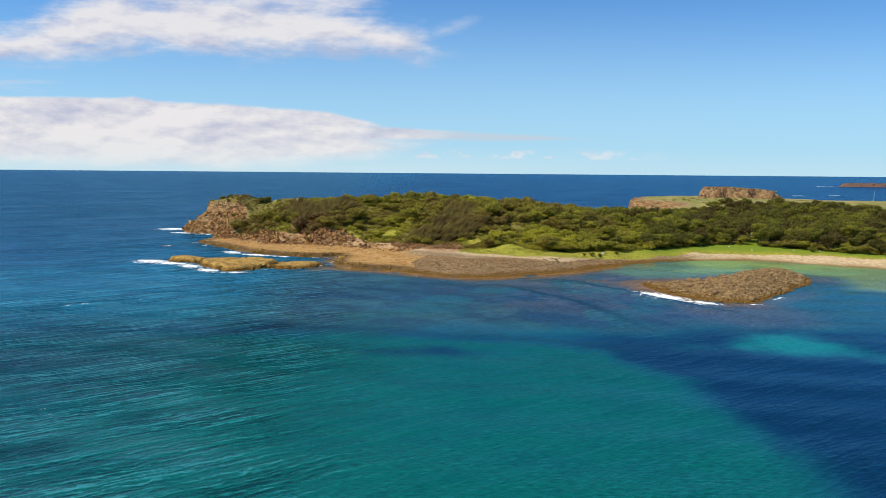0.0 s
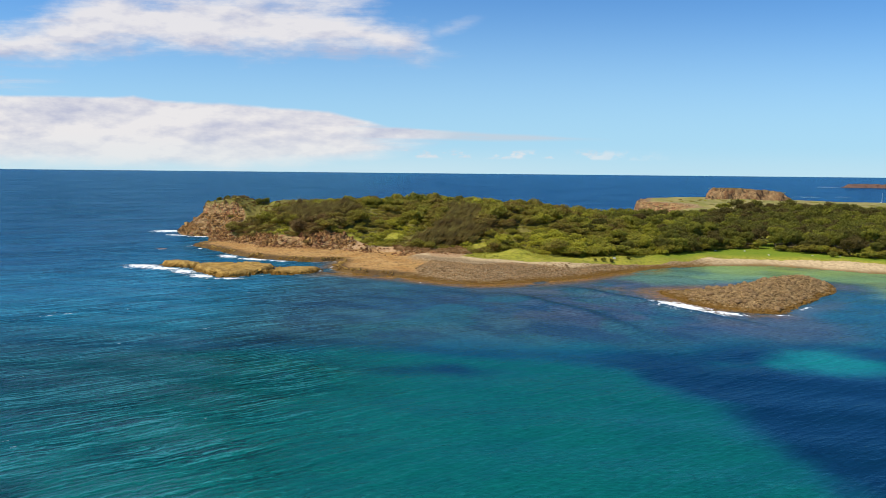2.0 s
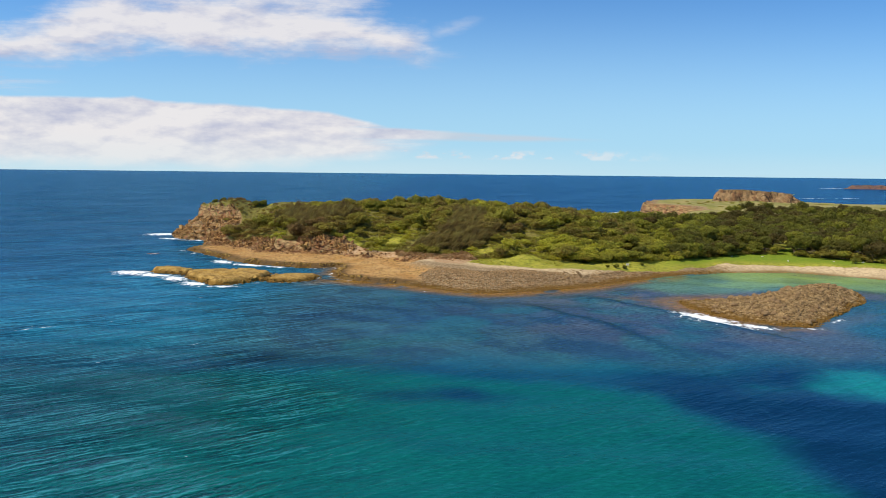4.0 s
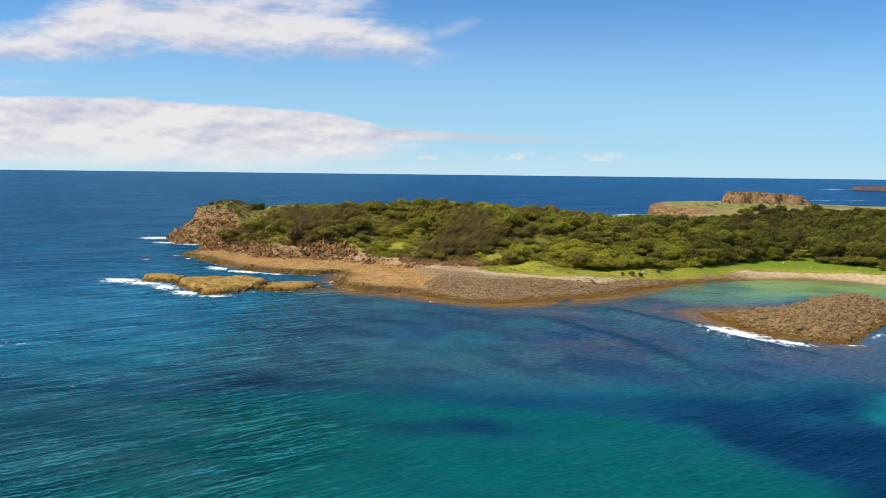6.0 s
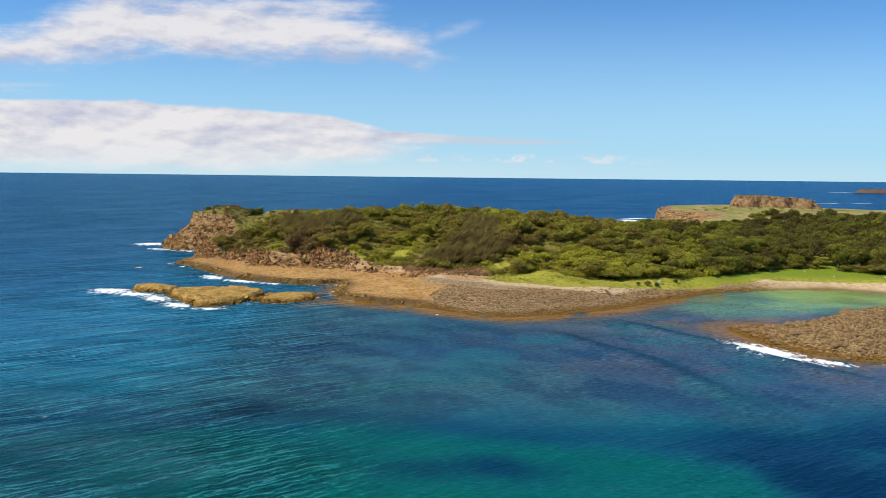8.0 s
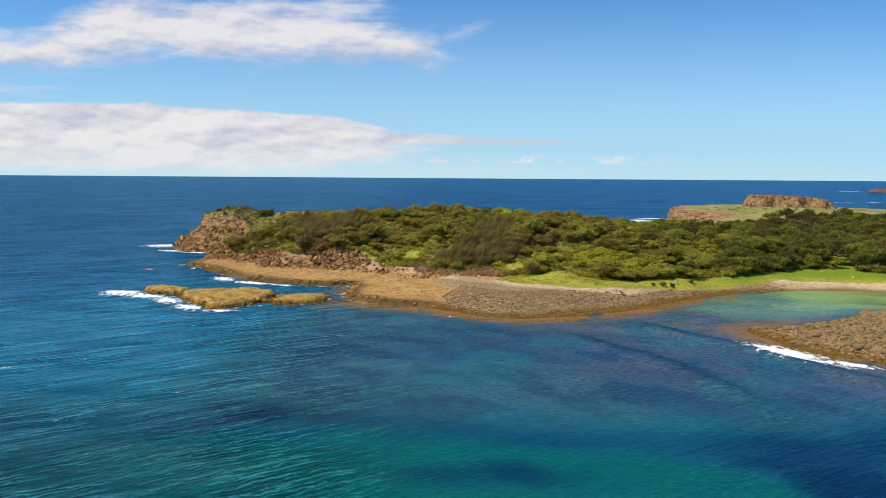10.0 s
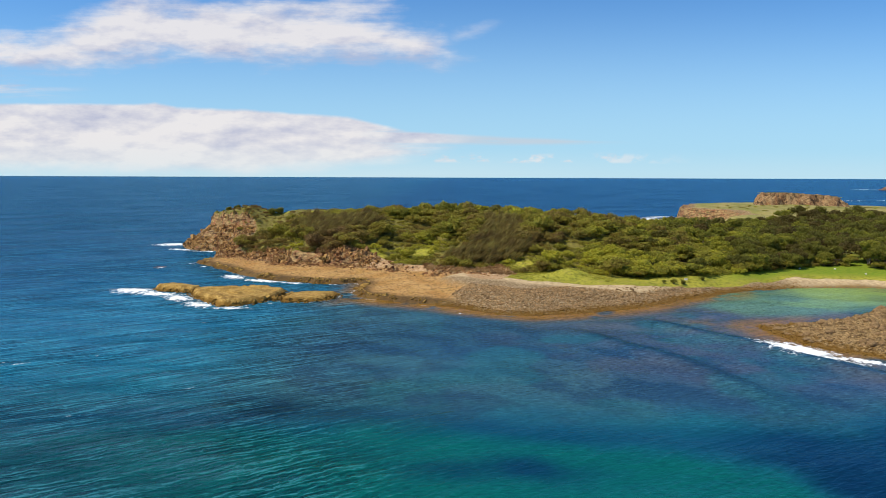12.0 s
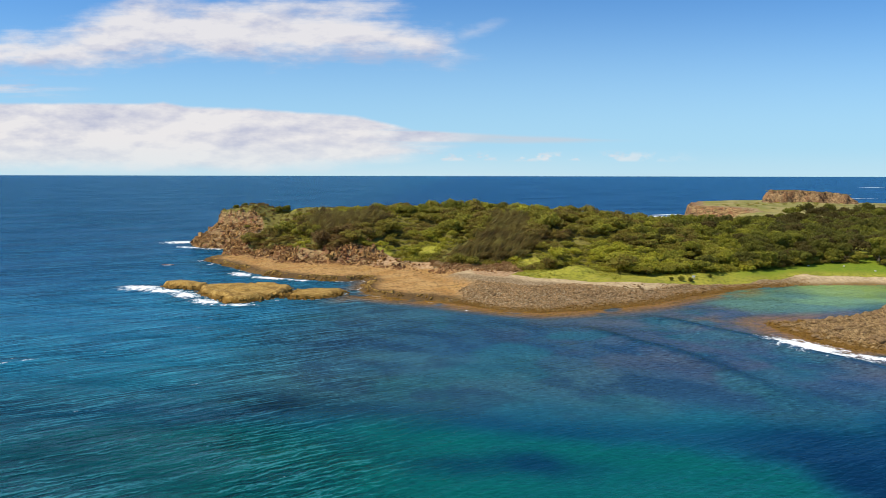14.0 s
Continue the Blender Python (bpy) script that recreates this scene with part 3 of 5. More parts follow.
    # white water, broken up
    lace = nd.noise(nd.scaled(pos, (1, 0.8, 1)), 0.60, 7, 0.74)
    foam = nd.ramp(nd.m("ADD", nd.attr("foam"), nd.m("MULTIPLY", nd.m("SUBTRACT", lace, 0.5), 2.5)), 0.36, 0.78)
    foam = nd.m("MULTIPLY", foam, nd.ramp(nd.attr("foam"), 0.02, 0.25))
    caps = nd.noise(nd.scaled(along, (0.16, 0.40, 1)), 1.0, 4, 0.7)
    caps = nd.m("MULTIPLY", nd.ramp(caps, 0.70, 0.735), clear)
    white = nd.m("MAXIMUM", foam, nd.m("MULTIPLY", caps, 0.6))
    body = nd.n("ShaderNodeBsdfDiffuse")
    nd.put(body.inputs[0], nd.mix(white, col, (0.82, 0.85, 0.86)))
    nd.put(body.inputs["Normal"], normal)
    gloss = nd.n("ShaderNodeBsdfGlossy")
    gloss.inputs["Roughness"].default_value = 0.12
    nd.put(gloss.inputs[0], (0.23, 0.52, 0.75))
    nd.put(gloss.inputs["Normal"], normal)
    fres = nd.n("ShaderNodeFresnel")
    fres.inputs[0].default_value = 1.33
    nd.put(fres.inputs["Normal"], normal)
    share = nd.m("MULTIPLY", nd.m("MINIMUM", nd.m("MULTIPLY", fres.outputs[0], 0.9), 0.5), nd.m("SUBTRACT", 1.0, white))
    both = nd.n("ShaderNodeMixShader")
    nd.put(both.inputs[0], share)
    nd.t.links.new(body.outputs[0], both.inputs[1])
    nd.t.links.new(gloss.outputs[0], both.inputs[2])
    finish(nd, both.outputs[0])
    return mat


M_GROUND = ground_material()
M_WATER = water_material()
M_STONE = rock_material("beach_stone", (0.120, 0.078, 0.042), (0.335, 0.192, 0.082), (0.440, 0.282, 0.134), 0.8)
M_BAR = rock_material("bar_stone", (0.080, 0.048, 0.022), (0.275, 0.168, 0.072), (0.420, 0.285, 0.135), 1.0)
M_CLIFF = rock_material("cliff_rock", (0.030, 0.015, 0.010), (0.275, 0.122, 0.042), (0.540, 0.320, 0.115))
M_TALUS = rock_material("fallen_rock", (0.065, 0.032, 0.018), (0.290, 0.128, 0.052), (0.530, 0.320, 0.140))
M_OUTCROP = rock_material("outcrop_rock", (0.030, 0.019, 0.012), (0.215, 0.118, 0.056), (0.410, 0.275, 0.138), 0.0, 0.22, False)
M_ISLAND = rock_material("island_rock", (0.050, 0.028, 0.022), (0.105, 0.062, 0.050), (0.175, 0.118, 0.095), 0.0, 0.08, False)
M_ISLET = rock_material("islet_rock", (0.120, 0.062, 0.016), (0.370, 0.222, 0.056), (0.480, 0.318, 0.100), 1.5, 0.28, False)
M_BARK = plain_material("bark", (0.12, 0.09, 0.065), (0.24, 0.19, 0.14), 0.9, 3.0)
GREENS = [(0.0, (0.205, 0.132, 0.050)), (0.20, (0.250, 0.186, 0.050)), (0.42, (0.268, 0.230, 0.040)), (0.68, (0.300, 0.284, 0.044)), (1.0, (0.425, 0.400, 0.046))]
M_TREE = leaf_material("tree_leaves", [(0.0, (0.136, 0.101, 0.031)), (0.25, (0.137, 0.125, 0.029)), (0.6, (0.208, 0.205, 0.033)), (1.0, (0.299, 0.290, 0.039))], True)
M_WOOD = leaf_material("wood_leaves", [(0.0, (0.128, 0.099, 0.029)), (0.35, (0.145, 0.139, 0.029)), (0.7, (0.216, 0.216, 0.032)), (1.0, (0.326, 0.312, 0.037))], False)
M_SCRUB = leaf_material("scrub_leaves", [(p, tuple(1.04 * a for a in c)) for p, c in GREENS], False)
M_SHEOAK = leaf_material("sheoak_leaves", [(0.0, (0.165, 0.116, 0.042)), (0.5, (0.255, 0.200, 0.060)), (1.0, (0.360, 0.310, 0.090))], False)
M_BRUSH = leaf_material("dry_stalks", [(0.0, (0.250, 0.140, 0.060)), (0.6, (0.430, 0.275, 0.125)), (1.0, (0.560, 0.400, 0.210))], False)
M_WHITE = plain_material("white_paint", (0.80, 0.77, 0.70), (0.72, 0.69, 0.62), 0.7)
M_GREYWOOD = plain_material("weathered_timber", (0.22, 0.19, 0.15), (0.32, 0.28, 0.23), 0.85)
M_METAL = plain_material("mast_metal", (0.62, 0.63, 0.65), (0.54, 0.55, 0.57), 0.35)

# ---------------------------------------------------------------- sea
SPIT = [(60, 211), (61, 203), (63, 196), (66.5, 189), (73, 184.5), (77, 181), (81, 181), (86, 185), (97, 197), (107, 208), (113, 215), (119, 228), (112, 236), (98, 230), (82, 218)]
ISLET_A = [(-98.5, 256), (-96, 253), (-91, 251.3), (-86, 250), (-84.5, 253), (-86, 257.5), (-90, 260), (-96, 260)]
ISLET_B = [(-86, 249), (-82, 242), (-76, 235.5), (-70.5, 230), (-65, 230.5), (-61.5, 236), (-59, 241), (-57.5, 249), (-60, 254), (-67, 256.5), (-76, 256), (-83, 253.5)]
ISLET_C = [(-58.5, 239), (-55, 236.8), (-50, 236), (-44.5, 239.5), (-42, 246), (-44, 249.5), (-50, 250), (-56, 248)]


SWELL = [[(15, 207), (21, 199), (32, 183), (37, 173), (42, 158), (47, 146)], [(34, 220), (39, 213), (52, 195), (58, 183), (66, 172), (75, 164)]]


def sea_colour(x, y):
    """The colour of the water over sand, weed and reef, with shaded swell faces painted in, and where it is open,
    broken or white.
    """
    n1, n2, n3 = fbm(x, y, 40, 4, 71), fbm(x, y, 14, 4, 81), fbm(x, y, 90, 3, 91)
    n4 = fbm(x, y, 5, 3, 95)
    col = np.empty(np.shape(x) + (3,))
    col[:] = (0.009, 0.088, 0.150)

    def lay(rgb, k):
        col[:] = col + (np.array(rgb) - col) * np.clip(k, 0, 1)[..., None]

    # deep blue outside
    lay((0.001, 0.024, 0.084), sstep(300, 620, y))
    lay((0.003, 0.044, 0.102), sstep(-60, -160, x) * sstep(190, 260, y))
    # teal towards the bay
    lay((0.004, 0.098, 0.132), sstep(225, 150, y + (n3 - 0.5) * 40) * sstep(-150, -40, x))
    lay((0.002, 0.074, 0.094), sstep(165, 110, y))
    # weed and reef off the beach
    reef = sstep(-62, -30, x) * sstep(140, 158, y + (n2 - .5) * 16) * sstep(262, 225, y)
    n5 = fbm(x, y + 0.5 * x, 7, 4, 99)
    lay((0.034, 0.080, 0.090), reef * 0.75)
    lay((0.072, 0.072, 0.084), reef * sstep(0, 40, x) * sstep(148, 176, y) * 0.8)
    lay((0.016, 0.044, 0.064), reef * sstep(0.47, 0.62, n5) * 0.8)
    lay((0.080, 0.066, 0.050), reef * sstep(0.50, 0.66, sstep(150, 172, y) * fbm(x, y, 11, 4, 107)) * 0.4 * sstep(-10, 10, x))
    lay((0.008, 0.034, 0.075), reef * sstep(0.50, 0.64, n1) * 0.45)
    lay((0.014, 0.088, 0.095), reef * sstep(0.50, 0.66, n2) * 0.55)
    # sand
    sand = [(-140, 40), (-110, 128), (-70, 134), (-42, 140), (-20, 141), (0, 137), (14, 134), (26, 127), (35, 111), (39, 95), (40, 82), (38, 60), (36, 20), (-140, 20)]
    s = inside(sand, x, y) + 2.5 + (n2 - 0.5) * 9 + (n4 - 0.5) * 4
    lay((0.0002, 0.098, 0.084), sstep(-3, 4, s) * sstep(-115, -30, x) * 0.97)
    lay((0.001, 0.060, 0.074), sstep(-7, 13, s) * sstep(-20, -80, x) * 0.8)
    lay((0.001, 0.028, 0.060), sstep(6, -3, np.hypot((x - 0) / 1.5, (y - 130) / 0.62) - 4.4 + (n2 - 0.5) * 10 + (n4 - 0.5) * 4) * 0.88)
    # weed bed beside it
    weed = sstep(1, -6, s) * sstep(20, 36, x + (n2 - .5) * 12 + (130 - y) * 0.1) * sstep(150, 138, y + (n2 - .5) * 14 - sstep(40, 80, x) * 6)
    lay((0.001, 0.021, 0.054), weed * 0.95)
    middle = np.interp(x, [-95, -85, -35, 0, 60], [144, 145, 149, 142, 136])
    band = np.exp(-((y - middle - (n2 - .5) * 9) / 4.5) ** 2) * sstep(-100, -80, x)
    lay((0.001, 0.028, 0.062), band * 0.55)
    patch = 1 - np.hypot((x - 70) / 17, (y - 136 - (x - 70) * 0.2) / 9.5) + (n2 - 0.5) * 1.5 + (n4 - 0.5) * 0.6
    lay((0.010, 0.078, 0.108), sstep(80, 94, x + (n2 - .5) * 14) * sstep(140, 152, y + (n2 - .5) * 10) * sstep(222, 206, y) * 0.85)
    lay((0.058, 0.074, 0.096), sstep(0, 0.7, 1 - np.hypot((x - 72) / 20, (y - 166) / 17) + (n2 - 0.5) * 1.0) * 0.7)
    lay((0.004, 0.195, 0.180), sstep(-0.5, 0.8, patch) * 0.9)
    lobe = 1 - np.hypot((x - 90) / 16, (y - 126) / 6) + (n2 - 0.5) * 1.4
    lay((0.003, 0.105, 0.118), sstep(0, 0.7, lobe) * 0.8)
    # lagoon behind the bar
    lagoon = [(50, 236), (62, 221), (84, 221), (100, 234), (116, 238), (124, 226), (116, 205), (130, 190), (200, 205), (170, 245), (140, 262), (110, 275), (70, 262)]
    g = inside(lagoon, x, y) + (n2 - 0.5) * 9
    lay((0.085, 0.165, 0.105), sstep(-3, 7, g) * 0.92)
    lay((0.150, 0.200, 0.060), sstep(2, 8, g) * sstep(96, 116, x) * 0.7)
    lay((0.150, 0.255, 0.105), sstep(2, 9, g) * sstep(0.42, 0.62, n2) * 0.8 * sstep(66, 86, x))
    lay((0.210, 0.290, 0.070), sstep(0, 6, g) * sstep(241, 256, y + (n2 - .5) * 16) * sstep(80, 104, x) * 0.92)
    lay((0.150, 0.140, 0.040), sstep(0, 6, g) * sstep(250, 262, y) * sstep(108, 122, x) * sstep(0.40, 0.60, n2) * 0.7)
    lay((0.014, 0.055, 0.062), sstep(0, 8, g) * sstep(0.56, 0.70, n1) * 0.7)
    # shallows: brown weed along the shore, paler water off it
    d = -np.maximum(np.maximum(inside(COAST, x, y), inside(SPIT, x, y)), np.maximum(np.maximum(inside(ISLET_A, x, y), inside(ISLET_B, x, y)), inside(ISLET_C, x, y)))
    near_front = sstep(-50, -36, x) * sstep(290, 270, y)
    lay((0.030, 0.056, 0.058), sstep(15 + 10 * (n2 - .3), 2, d) * near_front * sstep(75, 45, x) * 0.5)
    lay((0.215, 0.100, 0.006), sstep(0.22, 0.42, n4) * sstep(9.5 + 10 * (n2 - .4), 2.0, d) * near_front * sstep(95, 60, x) * 0.95)
    lay((0.130, 0.075, 0.018), sstep(7, 0, np.hypot((x - 54) / 2.4, (y - 213) / 1.0) - 2 + (n2 - .5) * 8) * 0.7 * sstep(0.35, 0.55, n4))
    lay((0.012, 0.050, 0.068), sstep(14, 2, d) * (1 - near_front) * 0.5 * (x < -30))
    # pale ledges beside the bar
    pale = sstep(7, -2, np.hypot((x - 92) / 2.2, y - 187 - (x - 92) * .7) - 3 + (n2 - .5) * 10)
    lay((0.085, 0.085, 0.085), pale * 0.5)
    pale2 = sstep(6, -2, np.hypot((x - 33) / 2.6, y - 207 + (x - 33) * .4) - 1 + (n2 - .5) * 8)
    lay((0.065, 0.080, 0.080), pale2 * 0.55)
    # shaded faces of the swell lines, painted dark into the water colour
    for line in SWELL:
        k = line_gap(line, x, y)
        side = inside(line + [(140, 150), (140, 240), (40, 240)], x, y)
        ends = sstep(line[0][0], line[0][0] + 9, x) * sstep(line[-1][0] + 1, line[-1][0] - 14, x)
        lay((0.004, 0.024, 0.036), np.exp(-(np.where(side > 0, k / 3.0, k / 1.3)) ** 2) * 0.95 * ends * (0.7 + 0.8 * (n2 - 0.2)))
    col *= np.interp(y, [60, 90, 115, 132, 152, 185, 235, 330, 500], [1.00, 0.98, 0.92, 0.90, 1.08, 1.30, 1.32, 1.18, 1.00])[..., None]
    col *= (1 - 0.34 * sstep(0, -45, x) * sstep(172, 150, y) * sstep(92, 124, y))[..., None]
    return col, d, reef


def sea():
    xs = graded([(-6000, -1200, 300), (-1200, -400, 60), (-400, -150, 8), (-150, 150, 1.0), (150, 420, 6), (420, 1200, 15), (1200, 6000, 300)])
    ys = graded([(-1500, -200, 100), (-200, 60, 10), (60, 300, 1.0), (300, 460, 3.0), (460, 700, 8), (700, 985, 35), (985, 1025, 5), (1025, 1640, 50), (1640, 1690, 7), (1690, 5900, 240)])
    X, Y = np.meshgrid(xs, ys)
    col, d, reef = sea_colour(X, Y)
    near = sstep(140, 120, np.abs(X)) * sstep(430, 330, Y) * sstep(20, 62, Y)
    z = near * 0.09 * (np.sin((Y * 0.95 + X * 0.2) * 0.42 + 4 * fbm(X, Y, 60, 2, 3)) + 0.8 * (fbm(X * 0.4, Y, 5, 3, 13) - 0.5) * 2) * sstep(0, 14, d)
    # swell lines bending round the bar
    for line, high in zip(SWELL, (0.75, 0.8)):
        k = line_gap(line, X, Y)
        side = inside(line + [(140, 150), (140, 240), (40, 240)], X, Y)
        ends = sstep(line[0][0], line[0][0] + 9, X) * sstep(line[-1][0] + 1, line[-1][0] - 14, X)
        z = z + high * ends * np.exp(-(np.where(side > 0, k / 1.8, k / 3.6)) ** 2) * sstep(0, 4, d)
    # white water
    def wash(cx, cy, rx, ry, turn=0.0, much=1.06):
        c, s = math.cos(radians(turn)), math.sin(radians(turn))
        a, b = (X - cx) * c + (Y - cy) * s, -(X - cx) * s + (Y - cy) * c
        return np.clip(much - np.hypot(a / rx, b / ry), 0, 1)
    foam = np.zeros(X.shape)
    for spec in ((-104, 252.5, 11, 6.5, -10), (-95, 247.5, 12, 4.6, -15), (-86, 241, 10, 5.0, -50), (-77, 231.5, 9, 4.2, -42), (-67, 227.5, 10, 2.6, 0, 0.95), (-59, 234, 4, 1.6, 50, 0.7),
                 (-83.5, 281, 9, 4.4, -48), (-72, 273.5, 11, 3.6, -25), (-61, 269.5, 8, 2.4, -22, 0.95), (-110, 314, 5, 2.0, -45, 0.9), (-103, 306, 5, 1.6, -50, 0.8),
                 (-146, 385, 14, 10, 0), (-134, 363, 12, 4, -25), (-120, 357, 10, 2.0, 0), (-118, 303, 7, 1.2, 10, 0.7),
                 (-90, 171.5, 13, 1.3, 32, 0.62), (-77, 180, 7, 1.0, 32, 0.6), (-97, 166, 9, 1.0, 32, 0.55),
                 (59.8, 188, 15, 6.6, -58, 1.12), (68.5, 180.5, 8, 3.6, -38, 0.95), (80, 178.8, 7, 1.6, -8, 0.8), (91, 188, 9, 1.6, 45, 0.8), (-18, 233.6, 5, 1.0, -30, 0.75), (-7, 222.5, 6, 1.2, -35, 0.8),
                 (138, 590, 14, 30, 0), (150, 622, 30, 8, 30)):
        foam = np.maximum(foam, wash(*spec))
    foam = np.maximum(foam, 0.5 * sstep(1.6, 0.1, d) * sstep(-0.8, 0, d) * (X < -30))
    for cx, cy, rx, ry in ((890, 1660, 40, 12), (557, 1006, 24, 4), (500, 990, 30, 3)):
        foam = np.maximum(foam, np.clip(1.2 - np.hypot((X - cx) / rx, (Y - cy) / ry), 0, 1))
    z = z + 0.25 * foam * sstep(0, 1.5, d)
    open_sea = np.clip(sstep(8, -52, X + (Y - 130) * 0.10) + sstep(300, 380, Y), 0, 1)
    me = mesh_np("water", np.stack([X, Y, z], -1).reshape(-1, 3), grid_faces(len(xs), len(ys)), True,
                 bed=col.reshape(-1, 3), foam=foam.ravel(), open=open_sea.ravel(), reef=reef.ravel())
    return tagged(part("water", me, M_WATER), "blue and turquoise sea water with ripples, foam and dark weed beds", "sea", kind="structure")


sea()

# ---------------------------------------------------------------- headland
def ground():
    xs = graded([(-160, 175, 1.0), (175, 462, 3.5)])
    ys = graded([(178, 212, 2.0), (212, 425, 1.0), (425, 670, 2.5)])
    X, Y = np.meshgrid(xs, ys)
    h, cover = land(X, Y)
    me = mesh_np("ground", np.stack([X, Y, h], -1).reshape(-1, 3), grid_faces(len(xs), len(ys)), True,
                 **{k: np.clip(a, 0, 1).ravel() for k, a in cover.items()})
    return tagged(part("ground", me, M_GROUND), "headland of brown rock, cobbles and grass rising from the sea", "headland", kind="structure")


LAND = ground()


def rock_mass(name, poly, high, mat, label, category, seed, lip=3.0, step=0.6, dish=0.0, terrace=0.0):
    """A low mass of rock that follows an outline, higher towards its middle."""
    px, py = [p[0] for p in poly], [p[1] for p in poly]
    xs, ys = np.arange(min(px) - 4, max(px) + 4, step), np.arange(min(py) - 4, max(py) + 4, step)
    X, Y = np.meshgrid(xs, ys)
    d = inside(poly, X, Y) + (fbm(X, Y, 7, 3, seed) - 0.5) * 4
    d = d + (fbm(X, Y, 2.4, 2, seed + 5) - 0.5) * 1.2
    h = high * (0.80 * sstep(-0.3, lip * 0.55, d) + 0.20 * sstep(lip, lip * 3, d)) + (fbm(X, Y, 4.5, 4, seed + 3) - 0.5) * high * (0.75 if high > 4 else 0.38) * sstep(0, 2, d)
    h = h - dish * sstep(2.5, 6, d)
    if terrace:
        h = h + (np.floor(h / terrace) * terrace - h) * 0.6 * sstep(0, 1, d)
    h = np.where(d < -0.4, np.maximum(d * 0.8, -2.5), h)
    me = mesh_np(name, np.stack([X, Y, h], -1).reshape(-1, 3), grid_faces(len(xs), len(ys)), True)
    return tagged(part(name, me, mat), label, category)


rock_mass("rock_islet", ISLET_A, 2.2, M_ISLET, "small ochre weathered rock islet washed by foam", "rock", 3, terrace=0.55)
rock_mass("rock_islet", ISLET_B, 2.1, M_ISLET, "broad ochre rock islet with a shallow hollow on top", "rock", 13, terrace=0.55, dish=0.5)
rock_mass("rock_islet", ISLET_C, 1.6, M_ISLET, "low oval ochre rock islet beside the shelf", "rock", 23, terrace=0.55)
rock_mass("awash_rock", [(-120.5, 304.2), (-118, 303.6), (-115.8, 304.6), (-116.5, 305.8), (-119.5, 306)], 0.25, M_ISLAND, "low dark rock awash in the swell", "rock", 43)
for o in [o for o in scene.objects if o.name.startswith("rock_islet")]:
    tagged(o, group="rock islets off the point")


def spit_height(x, y):
    d = inside(SPIT, x, y) + (fbm(x, y, 6, 3, 7) - 0.5) * 2.5
    rise = 0.45 + 0.55 * sstep(66, 98, x)
    return np.where(d < 0, np.maximum(-2.5, d * 0.4), rise * (3.0 * sstep(0, 11, d) + 0.5 * sstep(0, 2, d)) + (fbm(x, y, 3, 2, 9) - .5) * .5), d


def pebble(seed, subdiv=1):
    """Vertices and faces of one worn stone."""
    bm = bmesh.new()
    bmesh.ops.create_icosphere(bm, subdivisions=subdiv, radius=1.0)
    r = np.random.default_rng(seed)
    v = np.array([p.co for p in bm.verts])
    f = np.array([[p.index for p in t.verts] for t in bm.faces])
    bm.free()
    k = r.normal(size=(4, 3))
    v = v * (1 + 0.16 * np.sin(v @ k.T * 1.7).sum(1, keepdims=True) * 0.6) * r.uniform(0.7, 1.15, 3)
    return v, f


PEBBLES = [pebble(s) for s in range(8)]


def stones(name, places, sizes, mat, label, parent=None):
    """Many stones as one mesh."""
    vs, fs, base = [], [], 0
    for (x, y, z), s in zip(places, sizes):
        v, f = PEBBLES[rng.integers(8)]
        a = rng.uniform(0, 6.283)
        c, n = math.cos(a), math.sin(a)
        q = np.c_[v[:, 0] * c - v[:, 1] * n, v[:, 0] * n + v[:, 1] * c, v[:, 2] * 0.75] * s + (x, y, z)
        vs.append(q)
        fs.append(f + base)
        base += len(q)
    ob = part(name, mesh_np(name, np.concatenate(vs), np.concatenate(fs), False), mat, parent, "" if parent is None else label)
    return tagged(ob, label, "" if parent else "stones", kind="stuff")


def cobble_beach():
    x, y = rng.uniform(-22, 100, 90000), rng.uniform(212, 280, 90000)
    h, c = land(x, y)
    d = inside(COAST, x, y)
    keep = (d > -0.5) & (d < 20) & (c["grass"] < 0.1) & (c["flat"] < 0.35) & (c["sand"] < rng.uniform(0.2, 1.0, x.size)) & (rng.uniform(0, 1, x.size) < sstep(104, 70, x))
    x, y, h = x[keep][:10000], y[keep][:10000], h[keep][:10000]
    s = rng.gamma(3, 0.030, x.size) + 0.10
    stones("beach_cobbles", zip(x, y, h + s * 0.15), s, M_STONE, "grey-brown rounded cobbles heaped along the shore")


def boulder_bar():
    xs, ys = np.arange(54, 126, 1.0), np.arange(178, 242, 1.0)
    X, Y = np.meshgrid(xs, ys)
    h, d = spit_height(X, Y)
    root = part("boulder_bar", mesh_np("boulder_bar", np.stack([X, Y, h], -1).reshape(-1, 3), grid_faces(len(xs), len(ys)), True), M_BAR)
    tagged(root, "low bar of brown boulders rising out of the bay", "boulder bar")
    x, y = rng.uniform(58, 122, 24000), rng.uniform(180, 240, 24000)
    h, d = spit_height(x, y)
    keep = d > -0.6
    x, y, h = x[keep][:8000], y[keep][:8000], h[keep][:8000]
    s = rng.gamma(3, 0.042, x.size) + 0.11
    stones("loose_stone", zip(x, y, h + s * 0.15), s, M_BAR, "brown rounded boulders", root)
    return root


cobble_beach()
BAR = boulder_bar()


def boulder_mesh(seed):
    v, f = pebble(seed, 2)
    me = mesh_np("boulder", v, f, True)
    me.materials.append(M_STONE)
    return me


BOULDERS = [boulder_mesh(40 + s) for s in range(6)]


